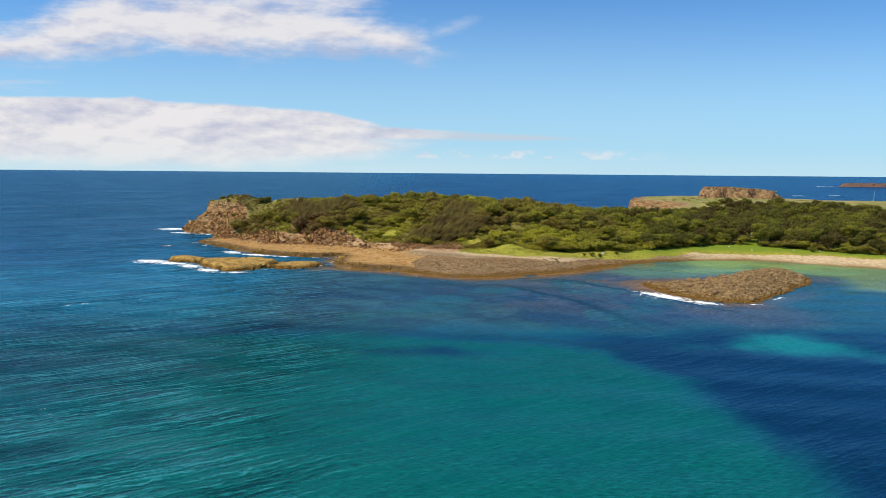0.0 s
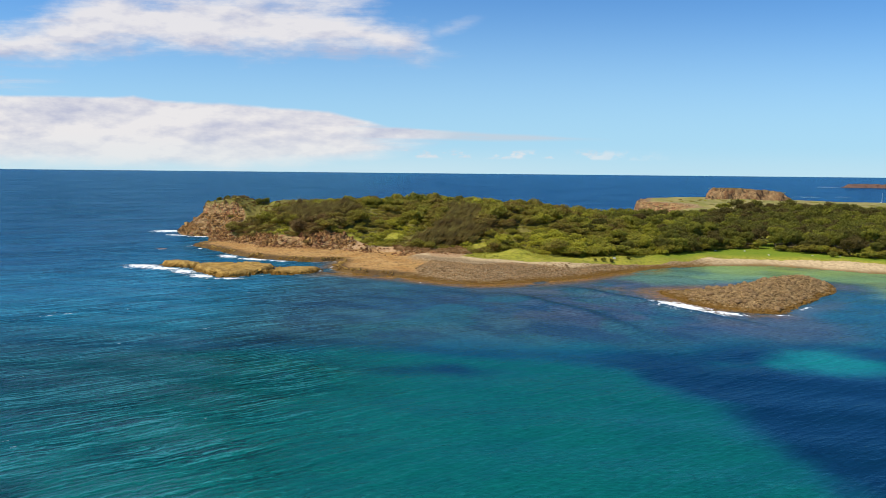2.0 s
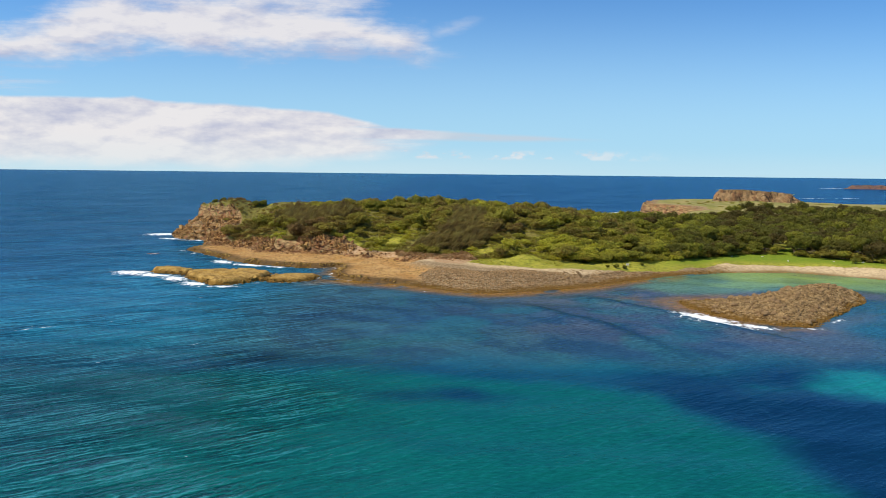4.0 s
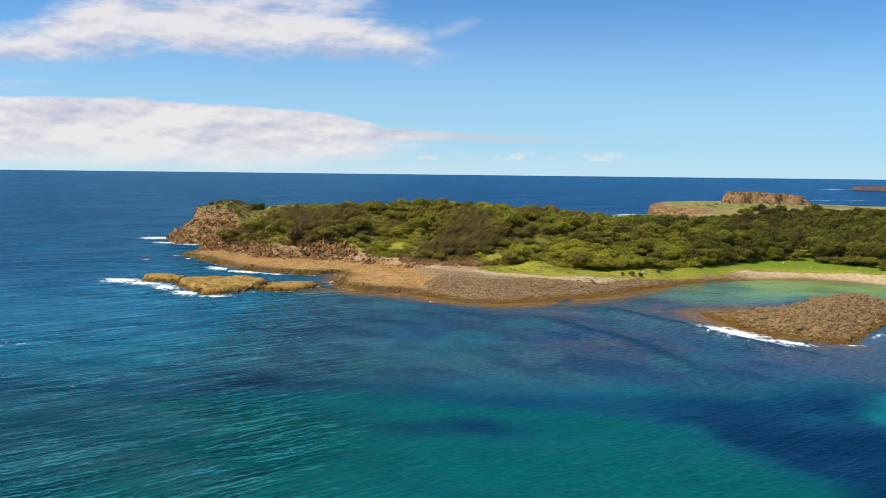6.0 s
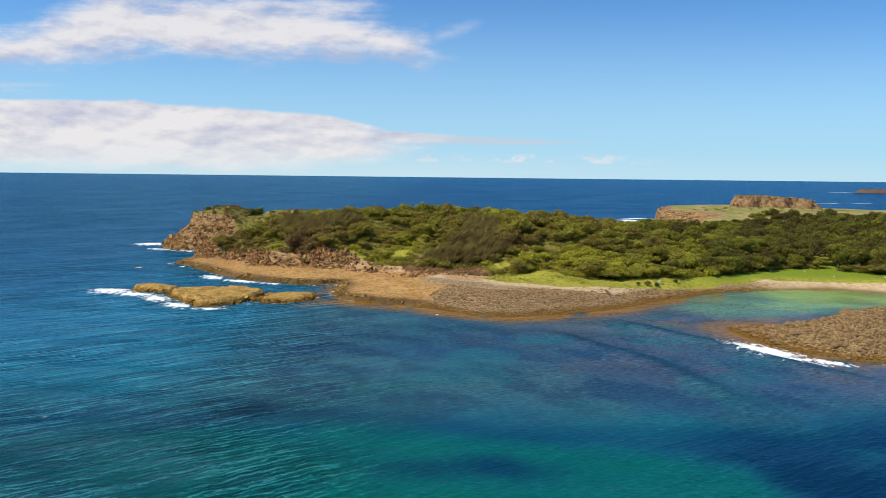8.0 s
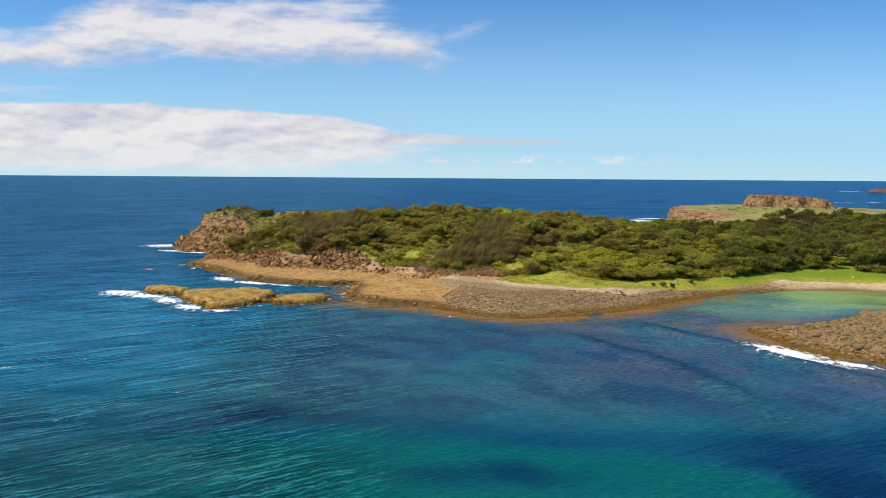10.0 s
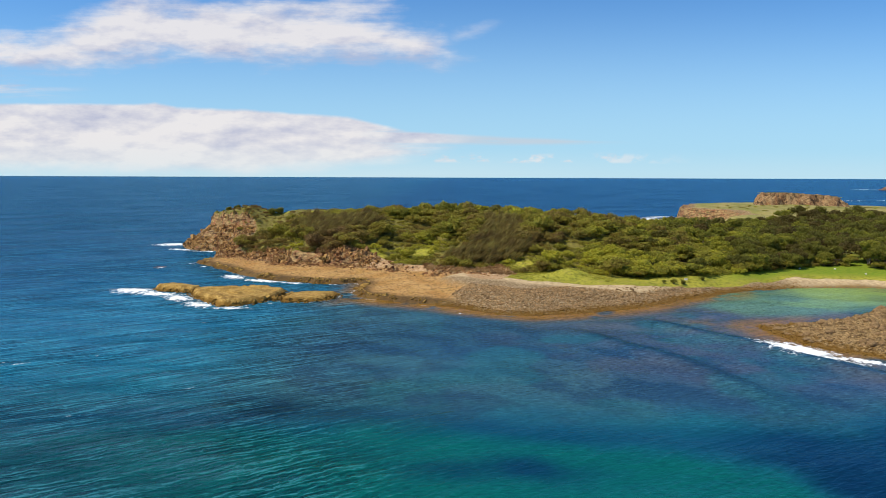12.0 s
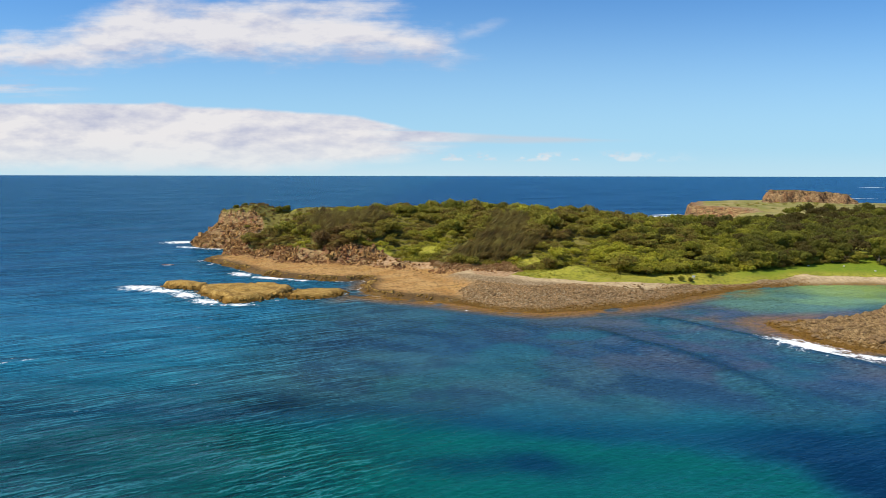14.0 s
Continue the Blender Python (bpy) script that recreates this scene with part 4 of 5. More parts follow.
def large_boulders(parent, count, box, height, ok, grow=1.0):
    """Boulders large enough to be told apart, each one by itself."""
    xs, ys = rng.uniform(box[0], box[1], 9000), rng.uniform(box[2], box[3], 9000)
    good = ok(xs, ys)
    for x, y in list(zip(xs[good], ys[good]))[:count]:
        s = (0.24 + rng.gamma(2, 0.06)) * grow
        ob = new("boulder", BOULDERS[rng.integers(6)])
        ob.parent = parent
        ob.matrix_basis = Matrix.LocRotScale((x, y, height(x, y) + s * 0.2), Euler((0, 0, rng.uniform(0, 6.28))), (s * rng.uniform(0.9, 1.4), s, s * rng.uniform(0.6, 0.9)))


large_boulders(BAR, 240, (60, 120, 182, 238), lambda x, y: float(spit_height(np.array([x]), np.array([y]))[0][0]), lambda x, y: spit_height(x, y)[1] > 0.0, 1.5)
large_boulders(LAND, 200, (-16, 85, 214, 268), ground_z, lambda x, y: (inside(COAST, x, y) > 0.5) & (inside(COAST, x, y) < 13) & (land(x, y)[1]["flat"] < 0.4) & (land(x, y)[1]["grass"] < 0.1))

# ---------------------------------------------------------------- plants
def leaves(blobs, count, size, jitter=0.40, slim=0.7, droop=0.0, seed=0, low=-0.35):
    """Leaf sprays on the skin of a cluster of rounded masses: vertices (3 a leaf)."""
    r = np.random.default_rng(seed)
    blobs = np.asarray(blobs, float)
    area = blobs[:, 3] * blobs[:, 4]
    which = r.choice(len(blobs), count, p=area / area.sum())
    d = r.normal(size=(count, 3))
    d[:, 2] = np.where(d[:, 2] < 0, d[:, 2] * 0.40, d[:, 2])
    d /= np.linalg.norm(d, axis=1, keepdims=True)
    b = blobs[which]
    rad = np.c_[b[:, 3], b[:, 3], b[:, 4]]
    p = b[:, :3] + d * rad * r.uniform(0.72, 1.08, (count, 1))
    n = d / rad * rad.mean(1, keepdims=True) + r.normal(size=(count, 3)) * jitter
    n /= np.linalg.norm(n, axis=1, keepdims=True)
    t = r.normal(size=(count, 3)) + np.array([0.75, 0.1, 1.0]) * droop
    t -= n * (t * n).sum(1, keepdims=True)
    t /= np.linalg.norm(t, axis=1, keepdims=True)
    s = np.cross(n, t)
    k = size * r.uniform(0.6, 1.4, (count, 1))
    v = np.stack([p - t * k + s * k * slim, p - t * k - s * k * slim, p + t * k], 1).reshape(-1, 3)
    # random tone per mass, plus top light painted into upward-facing leaves
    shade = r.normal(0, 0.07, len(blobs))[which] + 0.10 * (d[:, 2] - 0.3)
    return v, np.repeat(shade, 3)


def sprays(n):
    return np.arange(n * 3).reshape(-1, 3)


def crown_blobs(r, wide, high, base, count, lean=0.0, lump=(0.20, 0.38)):
    """Rounded leaf masses of uneven size that make up one crown."""
    out = []
    for k in range(count):
        a, q = r.uniform(0, 6.283), math.sqrt(r.uniform(0, 1)) * wide * 0.80
        m = wide * r.uniform(*lump)
        roof = 1 - 0.62 * (q / wide) ** 2
        z = base + (high - base) * (0.30 + 0.62 * roof * r.uniform(0.45, 1.0)) - m * 0.4
        out.append((q * math.cos(a) + lean * z, q * math.sin(a), max(z, m * 0.3), m, m * r.uniform(0.55, 0.85)))
    out.append((lean * high * 0.6, 0, base + (high - base) * 0.45, wide * 0.62, (high - base) * 0.40))
    return out


def limb(bm, a, b, ra, rb, sides=6):
    """A tapered limb from a to b."""
    a, b = Vector(a), Vector(b)
    m = (b - a).to_track_quat("Z", "Y").to_matrix().to_4x4()
    m.translation = (a + b) / 2
    bmesh.ops.create_cone(bm, cap_ends=True, segments=sides, radius1=ra, radius2=rb, depth=(b - a).length, matrix=m)


def tree(seed, high, wide, base, count, size):
    """A tree at the origin: trunk with limbs, and a crown of leaf sprays."""
    r = np.random.default_rng(seed)
    root = new("tree")
    bm = bmesh.new()
    lean = r.uniform(-0.08, 0.12)
    fork = Vector((lean * base * 1.2, 0, base * 1.1))
    limb(bm, (0, 0, -0.6), fork, 0.26, 0.19, 8)
    for k in range(5):
        a = 6.283 * k / 5 + r.uniform(-0.5, 0.5)
        mid = fork + Vector((math.cos(a) * wide * 0.28, math.sin(a) * wide * 0.28, (high - base) * 0.28))
        tip = fork + Vector((math.cos(a) * wide * 0.58, math.sin(a) * wide * 0.58, (high - base) * r.uniform(0.4, 0.62)))
        limb(bm, fork, mid, 0.15, 0.10)
        limb(bm, mid, tip, 0.10, 0.03)
    part("trunk", bm, M_BARK, root, "grey-brown trunk")
    v = leaves(crown_blobs(r, wide, high, base, 17, lean), count, size, seed=seed)[0]
    part("crown", mesh_np("crown", v, sprays(count)), M_TREE, root)
    return tagged(root, "coastal tree with a rounded dark green crown", "tree", "trees of the headland wood")


TREES = [tree(101, 8.0, 4.2, 1.4, 3200, 0.24), tree(102, 9.2, 3.7, 2.6, 3200, 0.24), tree(103, 6.8, 3.8, 0.6, 2900, 0.23),
         tree(104, 7.6, 4.8, 0.8, 3500, 0.25), tree(105, 5.6, 3.2, 0.4, 2300, 0.21)]
used = set()


def plant_tree(x, y, scale, label="", kinds=(0, 1, 2, 3, 4), sunk=0.1):
    kind = kinds[rng.integers(len(kinds))]
    z = ground_z(x, y) - sunk
    m = Matrix.LocRotScale((x, y, z), Euler((0, 0, rng.uniform(0, 6.283))), (scale, scale, scale * rng.uniform(0.9, 1.1)))
    src = TREES[kind]
    if kind in used:
        ob = copy_thing(src, m)
    else:
        used.add(kind)
        ob = src
    ob.matrix_basis = m
    return tagged(ob, label)


def spaced(n, box, gap, ok):
    """Places in a box that keep a distance from each other and pass a test."""
    out, cells = [], {}
    xs, ys = rng.uniform(box[0], box[1], n), rng.uniform(box[2], box[3], n)
    good = ok(xs, ys)
    for x, y, g in zip(xs, ys, good):
        if not g:
            continue
        cx, cy = int(x // gap), int(y // gap)
        if any((x - a) ** 2 + (y - b) ** 2 < gap * gap for i in (-1, 0, 1) for j in (-1, 0, 1) for a, b in cells.get((cx + i, cy + j), ())):
            continue
        cells.setdefault((cx, cy), []).append((x, y))
        out.append((x, y))
    return out




def in_wood(x, y):
    return (inside(WOOD_EDGE, x, y) > 0) & (line_gap(TRACK, x, y) > 3.0) & (x < 0.66 * y + 12)


front = spaced(4000, (40, 215, 255, 350), 5.0, lambda x, y: in_wood(x, y) & (inside(WOOD_EDGE, x, y) < 34))
front = [p for p in front if p[0] > 82]
front.sort(key=lambda p: p[1])
for x, y in front[:230]:
    plant_tree(x, y, rng.uniform(0.75, 1.1) * float(np.interp(x, [48, 64, 90], [0.42, 0.58, 1.0])))
taken = front[:230]


def joined_plants(name, places, mat, label, category, make):
    """Plants too many to count, as one mesh."""
    vs, tones = [], []
    for x, y, s in places:
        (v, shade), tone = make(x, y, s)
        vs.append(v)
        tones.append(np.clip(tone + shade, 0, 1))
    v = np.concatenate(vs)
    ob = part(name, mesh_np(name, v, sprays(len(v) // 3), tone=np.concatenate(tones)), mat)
    return tagged(ob, label, category, kind="stuff")


def sheoak_plumes(seed, wide, high, plumes, strands):
    """Wind-combed plumes of long thin needles that all sweep one way."""
    r = np.random.default_rng(seed)
    a, q = r.uniform(0, 6.283, plumes), np.sqrt(r.uniform(0, 1, plumes)) * wide
    z = high * r.uniform(0.12, 0.85, plumes) * (1 - 0.45 * (q / wide) ** 2)
    mid = np.c_[q * np.cos(a), q * np.sin(a), z]
    which = r.integers(plumes, size=strands)
    p = mid[which] + r.normal(size=(strands, 3)) * (0.42, 0.42, 0.32)
    way = np.array((0.62, 0.0, 0.74)) + r.normal(size=(plumes, 3))[which] * 0.16 + r.normal(size=(strands, 3)) * 0.13
    side = np.cross(way, r.normal(size=(strands, 3)))
    side /= np.linalg.norm(side, axis=1, keepdims=True)
    long = r.uniform(0.8, 1.9, (strands, 1))
    v = np.stack([p - side * 0.075, p + side * 0.075, p + way * long], 1).reshape(-1, 3)
    return v, np.repeat(r.normal(0, 0.16, plumes)[which], 3)


WOOD_CROWNS = [leaves(crown_blobs(np.random.default_rng(300 + k), 4.4, 6.6, 1.6, 15), 1050, 0.32, seed=300 + k) for k in range(8)]
SHRUBS = [leaves(crown_blobs(np.random.default_rng(400 + k), 2.3, 2.3, 0.0, 9), 260, 0.235, seed=400 + k) for k in range(10)]
BUSHES = [leaves(crown_blobs(np.random.default_rng(450 + k), 2.2, 3.3, 0.6, 15), 640, 0.20, seed=450 + k) for k in range(8)]
SHEOAKS = [sheoak_plumes(500 + k, 2.3, 3.8, 16, 620) for k in range(6)]


def turned(plant, x, y, s, up=1.0, free=True):
    """A plant set on the ground, turned about; those that the wind combs keep their way."""
    v, shade = plant
    a = rng.uniform(0, 6.283) if free else rng.uniform(-0.3, 0.3)
    c, n = math.cos(a), math.sin(a)
    return np.c_[v[:, 0] * c - v[:, 1] * n, v[:, 0] * n + v[:, 1] * c, v[:, 2] * up] * s + (x, y, ground_z(x, y) - 0.15), shade


def wood_crown(x, y, s):
    return turned(WOOD_CROWNS[rng.integers(8)], x, y, s, rng.uniform(0.85, 1.15)), float(np.clip(rng.uniform(-0.12, 0.75) + np.interp(x, [50, 90, 120, 200], [0.40, 0.32, 0.10, 0.0]), 0, 1))


far_wood = spaced(9000, (40, 260, 255, 458), 6.0, lambda x, y: in_wood(x, y))
far_wood = [(x, y, rng.uniform(0.8, 1.35) * float(np.interp(x, [48, 64, 90], [0.45, 0.6, 1.0]))) for x, y in far_wood if all((x - a) ** 2 + (y - b) ** 2 > 9 for a, b in taken)]
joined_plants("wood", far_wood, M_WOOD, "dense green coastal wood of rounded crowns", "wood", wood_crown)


BRIGHT = [(-64, 358, 22, 8), (-23, 303, 9, 9), (-37, 304, 7, 5), (42, 279, 13, 4.5), (13, 281, 10, 6), (-5, 348, 13, 6), (-70, 316, 5, 4)]
DARK = [(45, 335, 16, 26), (-88, 350, 16, 14), (-10, 291, 5, 6), (-18, 322, 10, 8), (-42, 312, 5, 6), (20, 296, 7, 4)]


def scrub_ok(x, y):
    e = inside(HILL, x, y)
    _, c = land(x, y)
    ragged = (fbm(x, y, 4, 2, 78) - 0.5) * 1.1
    open_grass = near_spot(x, y, GLADES) + ragged < 0.78
    rough = c["rock"] > np.where(fbm(x, y, 7, 2, 73) > 0.56, 0.95, 0.45)
    return (e > 1.0) & (e < 66) & ~rough & (c["earth"] < 0.5) & ~(in_wood(x, y) & (x > 86)) & ~open_grass & (x < 90) & (y < 396) & (np.hypot(x - 25.5, (y - 262) * 1.2) > 6)


def sheoak_zone(x, y):
    spots = [(-53, 329, 14, 10), (6, 302, 10, 18), (-8, 290, 6, 5), (-68, 336, 9, 7)]
    return near_spot(x, y, spots) + (fbm(np.array([x]), np.array([y]), 8, 2, 6)[0] - 0.5) * 0.7


def scrub_plant(x, y, s):
    drift = fbm(np.array([x]), np.array([y]), 14, 3, 44)[0] - 0.5
    tone = float(np.interp(x, [-110, -50, -25, 30, 70], [0.28, 0.28, 0.48, 0.54, 0.50])) + 1.25 * drift + rng.normal() * 0.12
    tone += 0.34 * float(sstep(1.3, 0.6, near_spot(x, y, BRIGHT))) - 0.26 * float(sstep(1.2, 0.7, near_spot(x, y, DARK)))
    if s > 1.15:
        return turned(BUSHES[rng.integers(8)], x, y, s, rng.uniform(0.65, 0.95)), float(np.clip(tone, 0, 1))
    return turned(SHRUBS[rng.integers(10)], x, y, s, rng.uniform(0.7, 1.15)), float(np.clip(tone, 0, 1))


def sheoak_plant(x, y, s):
    return turned(SHEOAKS[rng.integers(6)], x, y, s, rng.uniform(0.9, 1.2), False), float(np.clip(rng.normal(0.38, 0.16), 0, 1))


hem = [(x, y, min(1.6, 0.65 + rng.gamma(2.0, 0.22))) for x, y in spaced(5000, (42, 175, 255, 300), 1.6, lambda x, y: (np.abs(inside(WOOD_EDGE, x, y) - 1.2) < 2.2) & (line_gap(TRACK, x, y) > 3.0))]
spots = spaced(26000, (-134, 90, 262, 400), 2.0, scrub_ok)
oak = [(x, y, rng.uniform(0.85, 1.25)) for x, y in spots if sheoak_zone(x, y) < 1]
drifts = [0.80 + 0.65 * float(sstep(0.36, 0.64, k)) for k in fbm(np.array([p[0] for p in spots]), np.array([p[1] for p in spots]), 15, 2, 63)]
bush = [(x, y, min(2.2, (0.58 + rng.gamma(1.3, 0.30)) * k) * float(np.interp(x, [-130, -116, -104, -90], [0.55, 0.7, 0.9, 1.0])) * float(np.interp(y, [338, 352], [1.0, 0.45 if x < -38 else 0.85])))
        for (x, y), k in zip(spots, drifts) if sheoak_zone(x, y) >= 1]
joined_plants("sheoak_thicket", oak, M_SHEOAK, "wind-combed thicket of drooping brown-green needles", "thicket", sheoak_plant)
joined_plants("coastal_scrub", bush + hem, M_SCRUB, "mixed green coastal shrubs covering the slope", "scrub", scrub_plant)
brush_at = spaced(1500, (-20, 10, 262, 290), 1.3, lambda x, y: (land(x, y)[1]["earth"] > 0.4) & (inside(HILL, x, y) > -3.5))
joined_plants("dry_brush", [(x, y, rng.uniform(0.22, 0.42)) for x, y in brush_at], M_BRUSH, "dry brown brush and roots hanging over bare earth", "brush",
              lambda x, y, s: (turned(SHEOAKS[rng.integers(6)], x, y, s, 0.8, False), float(rng.uniform(0.1, 0.9))))
TUFTS = [leaves(crown_blobs(np.random.default_rng(600 + k), 2.0, 1.6, 0.0, 4), 70, 0.36, 0.6, 0.35, 1.0, seed=600 + k) for k in range(6)]
tuft_at = spaced(9000, (2, 75, 254, 286), 0.9, lambda x, y: (land(x, y)[1]["grass"] > 0.7) & (land(x, y)[1]["earth"] < 0.3) & (fbm(x, y, 6, 3, 57) > np.interp(y - 0.25 * x, [246, 262], [0.60, 0.36])))
joined_plants("grass_tufts", [(x, y, rng.uniform(0.16, 0.36)) for x, y in tuft_at], M_SCRUB, "bright green tussock grass on the bank above the beach", "grass",
              lambda x, y, s: (turned(TUFTS[rng.integers(6)], x, y, s, rng.uniform(0.7, 1.2)), float(np.clip(rng.normal(0.78, 0.10), 0, 1))))
# trees that stand up from the ridge
for x, y, s in ((-121, 392, 0.5), (-117, 393, 0.55), (-98, 385, 0.85), (-94.5, 386, 0.7), (-31, 337, 1.05), (-36, 339, 0.95), (-26, 338, 0.85), (-14, 335, 1.15), (-8, 335, 1.2), (-3, 336, 1.05), (0.5, 336, 0.95), (5.5, 333, 1.3), (20, 334, 0.8)):
    plant_tree(x, y, s, "wind-clipped dark green tree standing on the ridge", (2, 4), 1.3 * s)
for x, y, s in ((52.5, 258.5, 0.24), (55.5, 259, 0.30), (58.5, 260, 0.26), (66, 265, 0.25), (143.4, 272, 0.5)):
    plant_tree(x, y, s, "small dark green bush standing on the lawn", (2, 4), 0.9 * s)


# ---------------------------------------------------------------- rocks at the cliffs
def block(seed):
    """An angular fallen rock, about one metre across."""
    r = np.random.default_rng(seed)
    bm = bmesh.new()
    bmesh.ops.create_cube(bm, size=1.0)
    for p in bm.verts:
        p.co = Vector([c * r.uniform(0.6, 1.25) for c in p.co])
    bmesh.ops.subdivide_edges(bm, edges=bm.edges[:], cuts=1, use_grid_fill=True)
    for p in bm.verts:
        p.co = p.co * r.uniform(0.82, 1.1)
    me = bpy.data.meshes.new("rock")
    bm.to_mesh(me)
    bm.free()
    me.materials.append(M_TALUS)
    return me


BLOCKS = [block(s) for s in range(8)]


def scatter_rocks():
    foot = [(-104, 340), (-98, 331), (-85, 319), (-72, 307), (-62, 303), (-50, 298), (-40, 296), (-30, 291), (-20, 283), (-8, 277), (2, 273)]
    for _ in range(150):
        k = rng.integers(len(foot) - 1)
        q = rng.uniform()
        x = foot[k][0] * (1 - q) + foot[k + 1][0] * q + rng.normal() * 2.0
        y = foot[k][1] * (1 - q) + foot[k + 1][1] * q + rng.normal() * 3.0 + (2.5 if x < -38 else -2.5)
        s = (rng.gamma(3, 0.26) + 0.4) * float(np.interp(x, [-45, -25], [1.0, 0.5]))
        ob = new("rock", BLOCKS[rng.integers(8)])
        ob.matrix_basis = Matrix.LocRotScale((x, y, ground_z(x, y) + s * 0.12), Euler(rng.uniform(0, 6.28, 3)), (s * rng.uniform(0.7, 1.6), s, s * rng.uniform(0.4, 0.8)))
        tagged(ob, "broken brown rock lying at the cliff foot", "rock", "fallen rocks at the cliff foot")


scatter_rocks()


def grass_ledges():
    """Low dark ledges that crop out of the far grass."""
    for x0, x1, y in ((226, 262, 506), (266, 304, 499)):
        for k in range(7):
            x = x0 + (x1 - x0) * (k + rng.uniform(0.2, 0.8)) / 7
            s = rng.uniform(1.2, 2.0)
            at = y + rng.normal() * 1.2
            ob = new("ledge_rock", LEDGE)
            ob.matrix_basis = Matrix.LocRotScale((x, at, ground_z(x, at) + 0.35 * s), Euler((0, 0, rng.normal() * 0.25)), (3.0 * s, 1.4 * s, 0.9 * s))
            tagged(ob, "dark weathered rock ledge cropping out of dry grass", "rock", "ledges on the far headland")


LEDGE = BLOCKS[4].copy()
LEDGE.materials.clear()
LEDGE.materials.append(M_OUTCROP)
grass_ledges()


def rubble(name, places, size, mat, label):
    """Broken angular rock, too much to count, as one mesh."""
    corner = np.array([(a, b, c) for a in (-0.5, 0.5) for b in (-0.5, 0.5) for c in (-0.5, 0.5)])
    sides = np.array([(0, 1, 3, 2), (4, 6, 7, 5), (0, 4, 5, 1), (2, 3, 7, 6), (0, 2, 6, 4), (1, 5, 7, 3)])
    shapes = [(corner * rng.uniform(0.55, 1.25, corner.shape), sides) for _ in range(8)]
    vs, fs, base = [], [], 0
    for p in places:
        v, f = shapes[rng.integers(8)]
        turn = np.array(Euler(rng.uniform(-0.5, 0.5, 3) + (0, 0, rng.uniform(0, 6.28))).to_matrix())
        s = np.array([1.0, 1.0, rng.uniform(*size[2:])]) * (size[0] + rng.gamma(1.1, size[1]))
        vs.append((v * s) @ turn.T + p)
        fs.append(f + base)
        base += len(v)
    ob = part(name, mesh_np(name, np.concatenate(vs), np.concatenate(fs)), mat)
    return tagged(ob, label, "rubble", kind="stuff")


def cliff_rubble():
    x, y = rng.uniform(-142, -34, 120000), rng.uniform(294, 405, 120000)
    h, c = land(x, y)
    keep = (c["rock"] > 0.55) & (h > 0.3) & (fbm(x, y, 5, 3, 12) > np.where(x < -100, 0.40, 0.44))
    rubble("cliff_rubble", list(zip(x[keep], y[keep], h[keep]))[:6500], (0.16, 0.19, 0.7, 2.2), M_CLIFF, "jagged broken brown rock on the sea cliff")


def shelf_rubble():
    """Loose dark stones along the edge of the shelf and pale scree at the foot of the scarp."""
    x, y = rng.uniform(-112, 4, 90000), rng.uniform(232, 345, 90000)
    h, c = land(x, y)
    d, e = inside(COAST, x, y), inside(HILL, x, y)
    edge = (np.abs(d - 0.9) < 2.0) & (c["flat"] > 0.5) & (fbm(x, y, 6, 3, 14) > 0.42)
    rubble("shelf_rubble", list(zip(x[edge], y[edge], h[edge]))[:2600], (0.11, 0.15, 0.4, 0.9), M_ISLET, "dark wet broken stones along the rock shelf")
    foot = (e > -9) & (e < 0.5) & (rng.uniform(0, 1, x.size) < 0.9 * sstep(-9, 0, e)) & (fbm(x, y, 7, 3, 24) > 0.45)
    rubble("scarp_scree", list(zip(x[foot], y[foot], h[foot]))[:3200], (0.12, 0.18, 0.4, 1.0), M_TALUS, "tan scree and small stones below the scarp")


def islet_stones():
    at = []
    for poly, high in ((ISLET_A, 0.9), (ISLET_B, 0.9), (ISLET_C, 0.7)):
        x, y = rng.uniform(-106, -38, 9000), rng.uniform(226, 264, 9000)
        d = inside(poly, x, y)
        keep = np.abs(d - 0.2) < 1.3
        at += list(zip(x[keep], y[keep], np.clip(0.1 + (d[keep] + 0.8) * 0.55, 0, high)))[:420]
    rubble("islet_rubble", at, (0.12, 0.20, 0.4, 0.8), M_ISLET, "dark wet broken rock round the islets")


cliff_rubble()
shelf_rubble()
islet_stones()


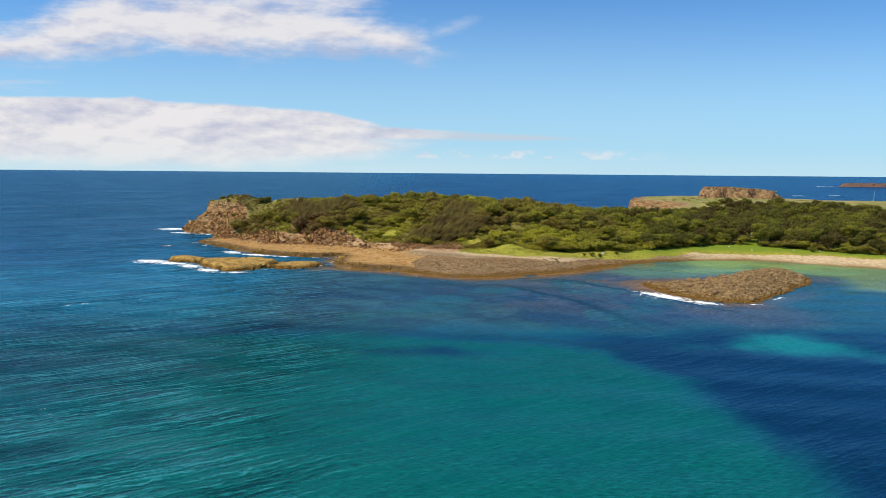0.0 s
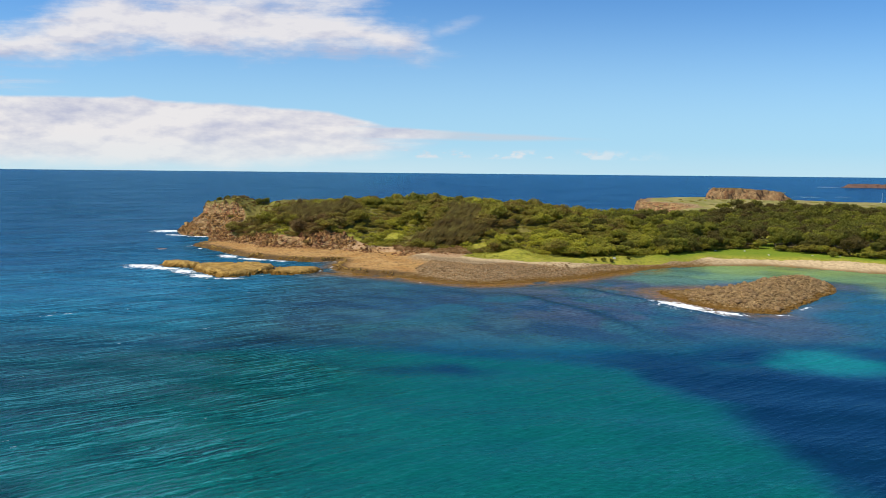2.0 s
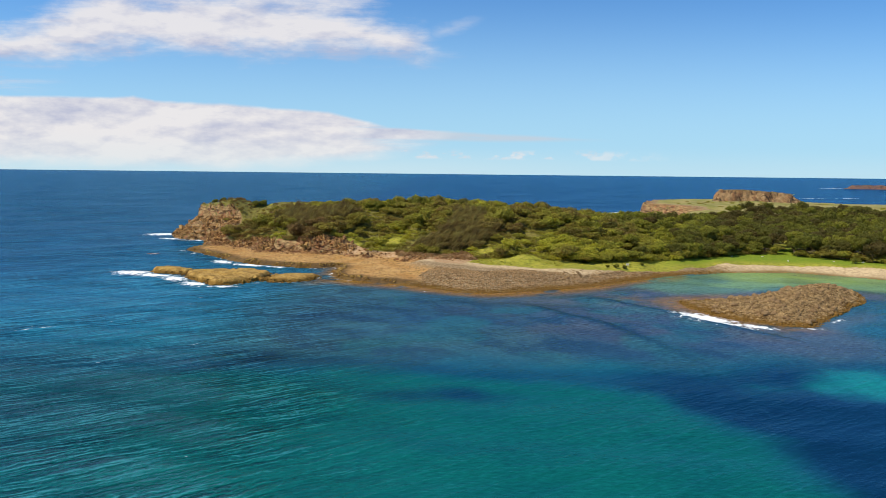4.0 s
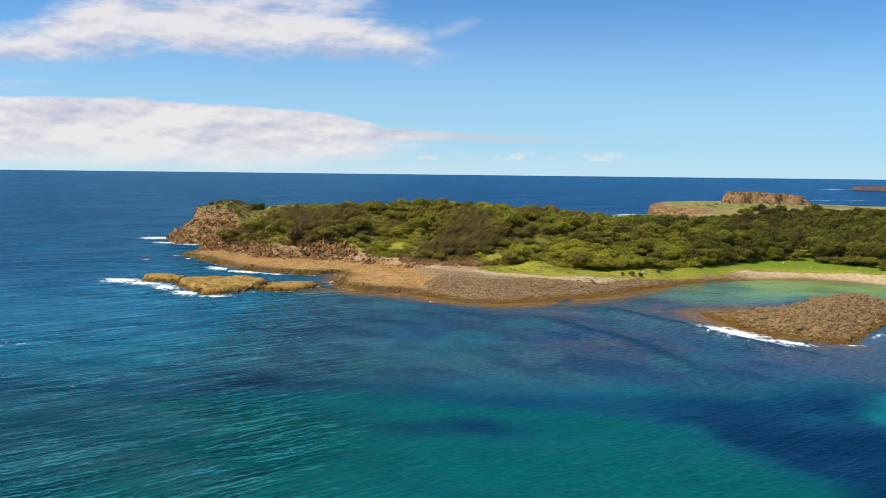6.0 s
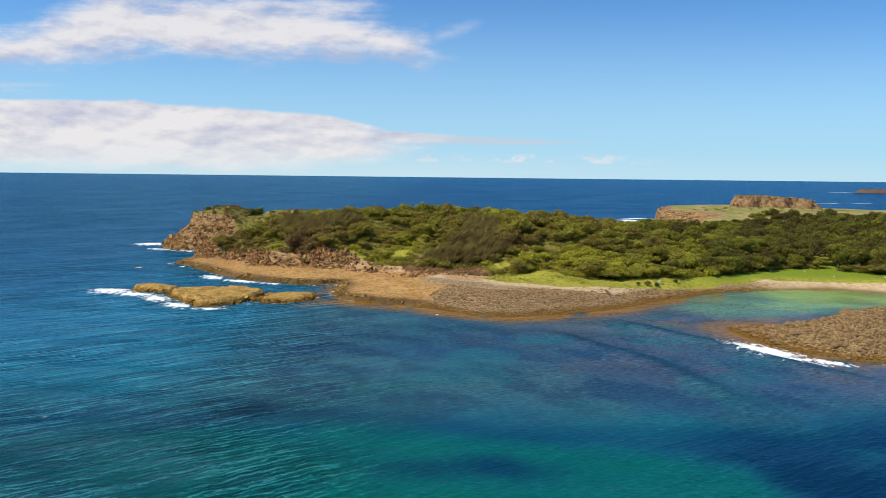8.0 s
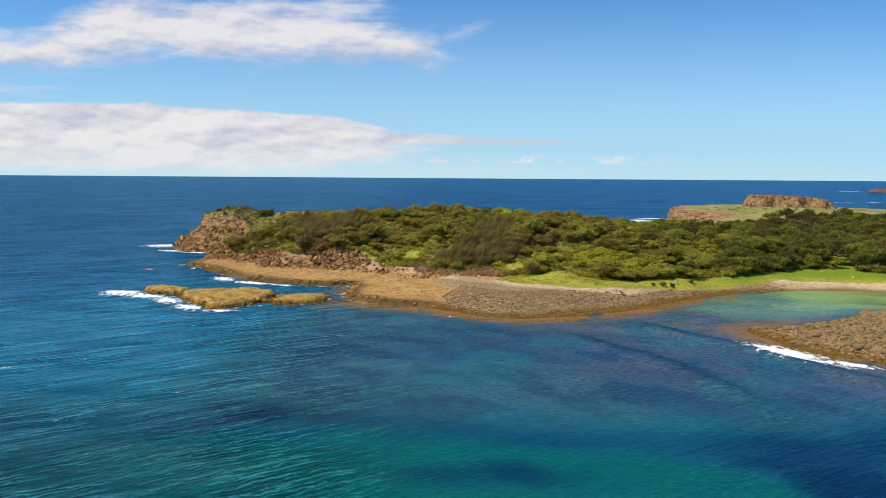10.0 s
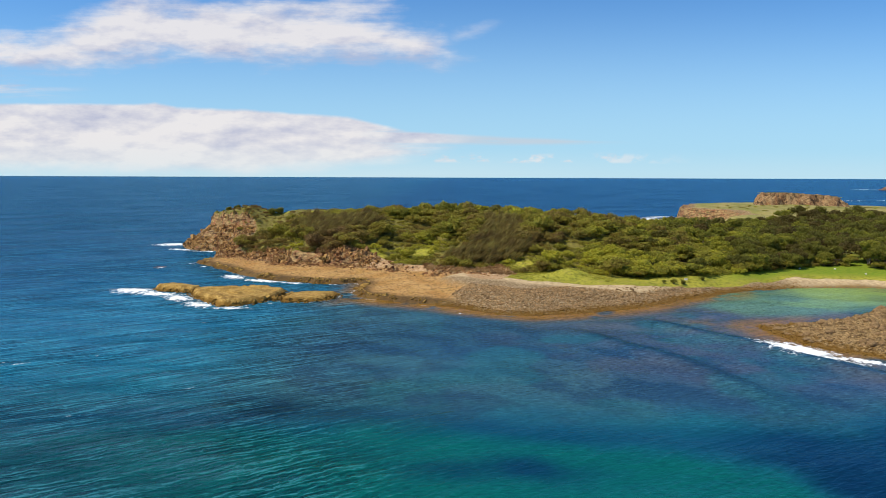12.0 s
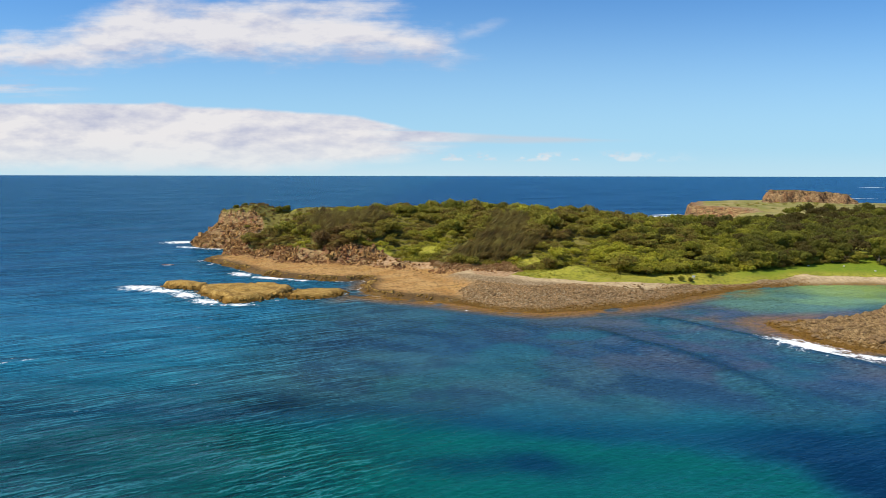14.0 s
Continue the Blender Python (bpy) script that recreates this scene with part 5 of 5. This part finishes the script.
# ---------------------------------------------------------------- far headland and sea
def outcrop():
    poly = [(213, 590), (224, 584), (245, 582), (266, 581), (280, 585), (284, 600), (262, 608), (226, 606), (215, 600)]
    xs, ys = np.arange(196, 302, 0.7), np.arange(566, 616, 0.7)
    X, Y = np.meshgrid(xs, ys)
    crag = fbm(X, Y, 9, 4, 9) - 0.5
    d = inside(poly, X, Y) + crag * 10
    g = land(X, Y)[0]
    tall = np.interp(X, [205, 240, 275, 290], [9.2, 9.4, 6.6, 3.4])
    steps = 0.45 * sstep(0, 1.6, d) + 0.25 * sstep(2.2, 3.6, d + crag * 3) + 0.30 * sstep(3.8, 6.0, d)
    h = tall * steps + (fbm(X, Y, 5, 4, 19) - 0.5) * 5.0 * sstep(-0.5, 1.5, d) * sstep(9, 4, d)
    z = np.where(d > -0.2, g + h * np.clip((20.9 - g) / 9.6, 0.4, 1.3), g - 1.0)
    root = part("rock_outcrop", mesh_np("rock_outcrop", np.stack([X, Y, z], -1).reshape(-1, 3), grid_faces(len(xs), len(ys)), True), M_OUTCROP)
    tagged(root, "flat-topped brown rock outcrop with steep craggy sides", "outcrop")
    pts = spaced(1500, (206, 290, 583, 606), 2.2, lambda x, y: inside(poly, x, y) > 3.0)
    vs = [turned(SHRUBS[rng.integers(8)], x, y, 0.45, 0.5)[0] - (0, 0, ground_z(x, y)) + (0, 0, 11.2 + float(np.interp(x, [205, 240, 275, 290], [9.2, 9.4, 6.6, 3.4]))) for x, y in pts]
    v = np.concatenate(vs)
    ob = part("shrub_cover", mesh_np("shrub_cover", v, sprays(len(v) // 3), tone=np.full(len(v), 0.30)), M_SCRUB, root, "low olive shrubs on the outcrop")
    tagged(ob, kind="stuff")


outcrop()


def plateau_scrub():
    pts = spaced(3000, (150, 420, 450, 575), 6.0, lambda x, y: (inside(PLATEAU, x, y) > 14) & (fbm(x, y, 30, 3, 15) > 0.56))
    joined_plants("heath", [(x, y, rng.uniform(0.4, 1.1)) for x, y in pts], M_SCRUB, "scattered low olive shrubs on open grass", "scrub",
                  lambda x, y, s: (turned(SHRUBS[rng.integers(8)], x, y, s, 0.4), float(np.clip(rng.normal(0.5, 0.2), 0, 1))))


plateau_scrub()
rock_mass("far_island", [(905, 1640), (925, 1615), (990, 1600), (1060, 1590), (1150, 1585), (1180, 1640), (1050, 1665), (950, 1665)], 9.0, M_ISLAND,
          "low reddish-brown rocky island far out at sea", "island", 33, lip=26.0, step=4.0)


def yacht():
    root = new("yacht")
    bm = bmesh.new()
    rings = []
    for k in range(9):
        q = k / 8
        half = 1.6 * math.sin(math.pi * min(1, 0.25 + 0.75 * (1 - q))) ** 0.7 if q < 1 else 0.05
        x = -5 + 10 * q
        rings.append([bm.verts.new((x, s * half * wv, z)) for s, wv, z in ((-1, 1, 1.0), (-1, 0.7, 0.0), (0, 0, -0.5), (1, 0.7, 0.0), (1, 1, 1.0))])
    for a, b in zip(rings, rings[1:]):
        for i in range(4):
            bm.faces.new((a[i], a[i + 1], b[i + 1], b[i]))
        bm.faces.new((a[4], a[0], b[0], b[4]))
    bm.faces.new(rings[0])
    part("hull", bm, M_WHITE, root)
    bm = bmesh.new()
    bmesh.ops.create_cube(bm, size=1, matrix=Matrix.Translation((-0.4, 0, 1.3)) @ Matrix.Diagonal((4.0, 1.7, 0.7, 1)))
    bmesh.ops.bevel(bm, geom=bm.edges[:], offset=0.15, segments=2, affect="EDGES")
    part("cabin", bm, M_WHITE, root)
    bm = bmesh.new()
    limb(bm, (0.8, 0, 0.9), (0.8, 0, 13.0), 0.14, 0.09, 8)
    part("mast", bm, M_METAL, root)
    bm = bmesh.new()
    limb(bm, (0.8, 0, 2.4), (-3.6, 0, 2.5), 0.2, 0.16, 8)
    part("boom", bm, M_METAL, root)
    root.matrix_basis = pose(476, 783, 0, 0, 0, 35)
    tagged(root, "white sailing yacht with a bare mast at anchor", "yacht")


yacht()


# ---------------------------------------------------------------- lawn
def sign():
    root = new("notice_board")
    for x in (-0.45, 0.45):
        bm = bmesh.new()
        limb(bm, (x, 0, -0.3), (x, 0, 1.5), 0.06, 0.06, 8)
        part("post", bm, M_GREYWOOD, root)
    bm = bmesh.new()
    bmesh.ops.create_cube(bm, size=1, matrix=Matrix.Translation((0, -0.08, 1.2)) @ Matrix.Diagonal((1.3, 0.06, 0.75, 1)))
    bmesh.ops.bevel(bm, geom=bm.edges[:], offset=0.015, segments=2, affect="EDGES")
    part("board", bm, M_WHITE, root, "plain white board")
    root.matrix_basis = pose(60, 262, ground_z(60, 262), 0, 0, 8) @ Matrix.Scale(0.8, 4)
    tagged(root, "small white notice board on two posts beside trees", "sign")


sign()


def pale_rocks():
    for x, y, s in ((106, 288, 0.9), (117, 286.5, 1.0), (123, 279, 0.9), (138, 276, 0.8), (147, 273.5, 0.9)):
        ob = new("pale_rock", pale)
        ob.matrix_basis = Matrix.LocRotScale((x, y, ground_z(x, y) + 0.1), Euler((0, 0, rng.uniform(0, 6))), (0.9 * s, 0.5 * s, 0.4 * s))
        tagged(ob, "pale flat boulder lying on the green lawn", "rock", "pale boulders on the lawn")


pale = BLOCKS[2].copy()
pale.materials.clear()
pale.materials.append(plain_material("pale_stone", (0.62, 0.60, 0.55), (0.48, 0.46, 0.42), 0.8))
pale_rocks()
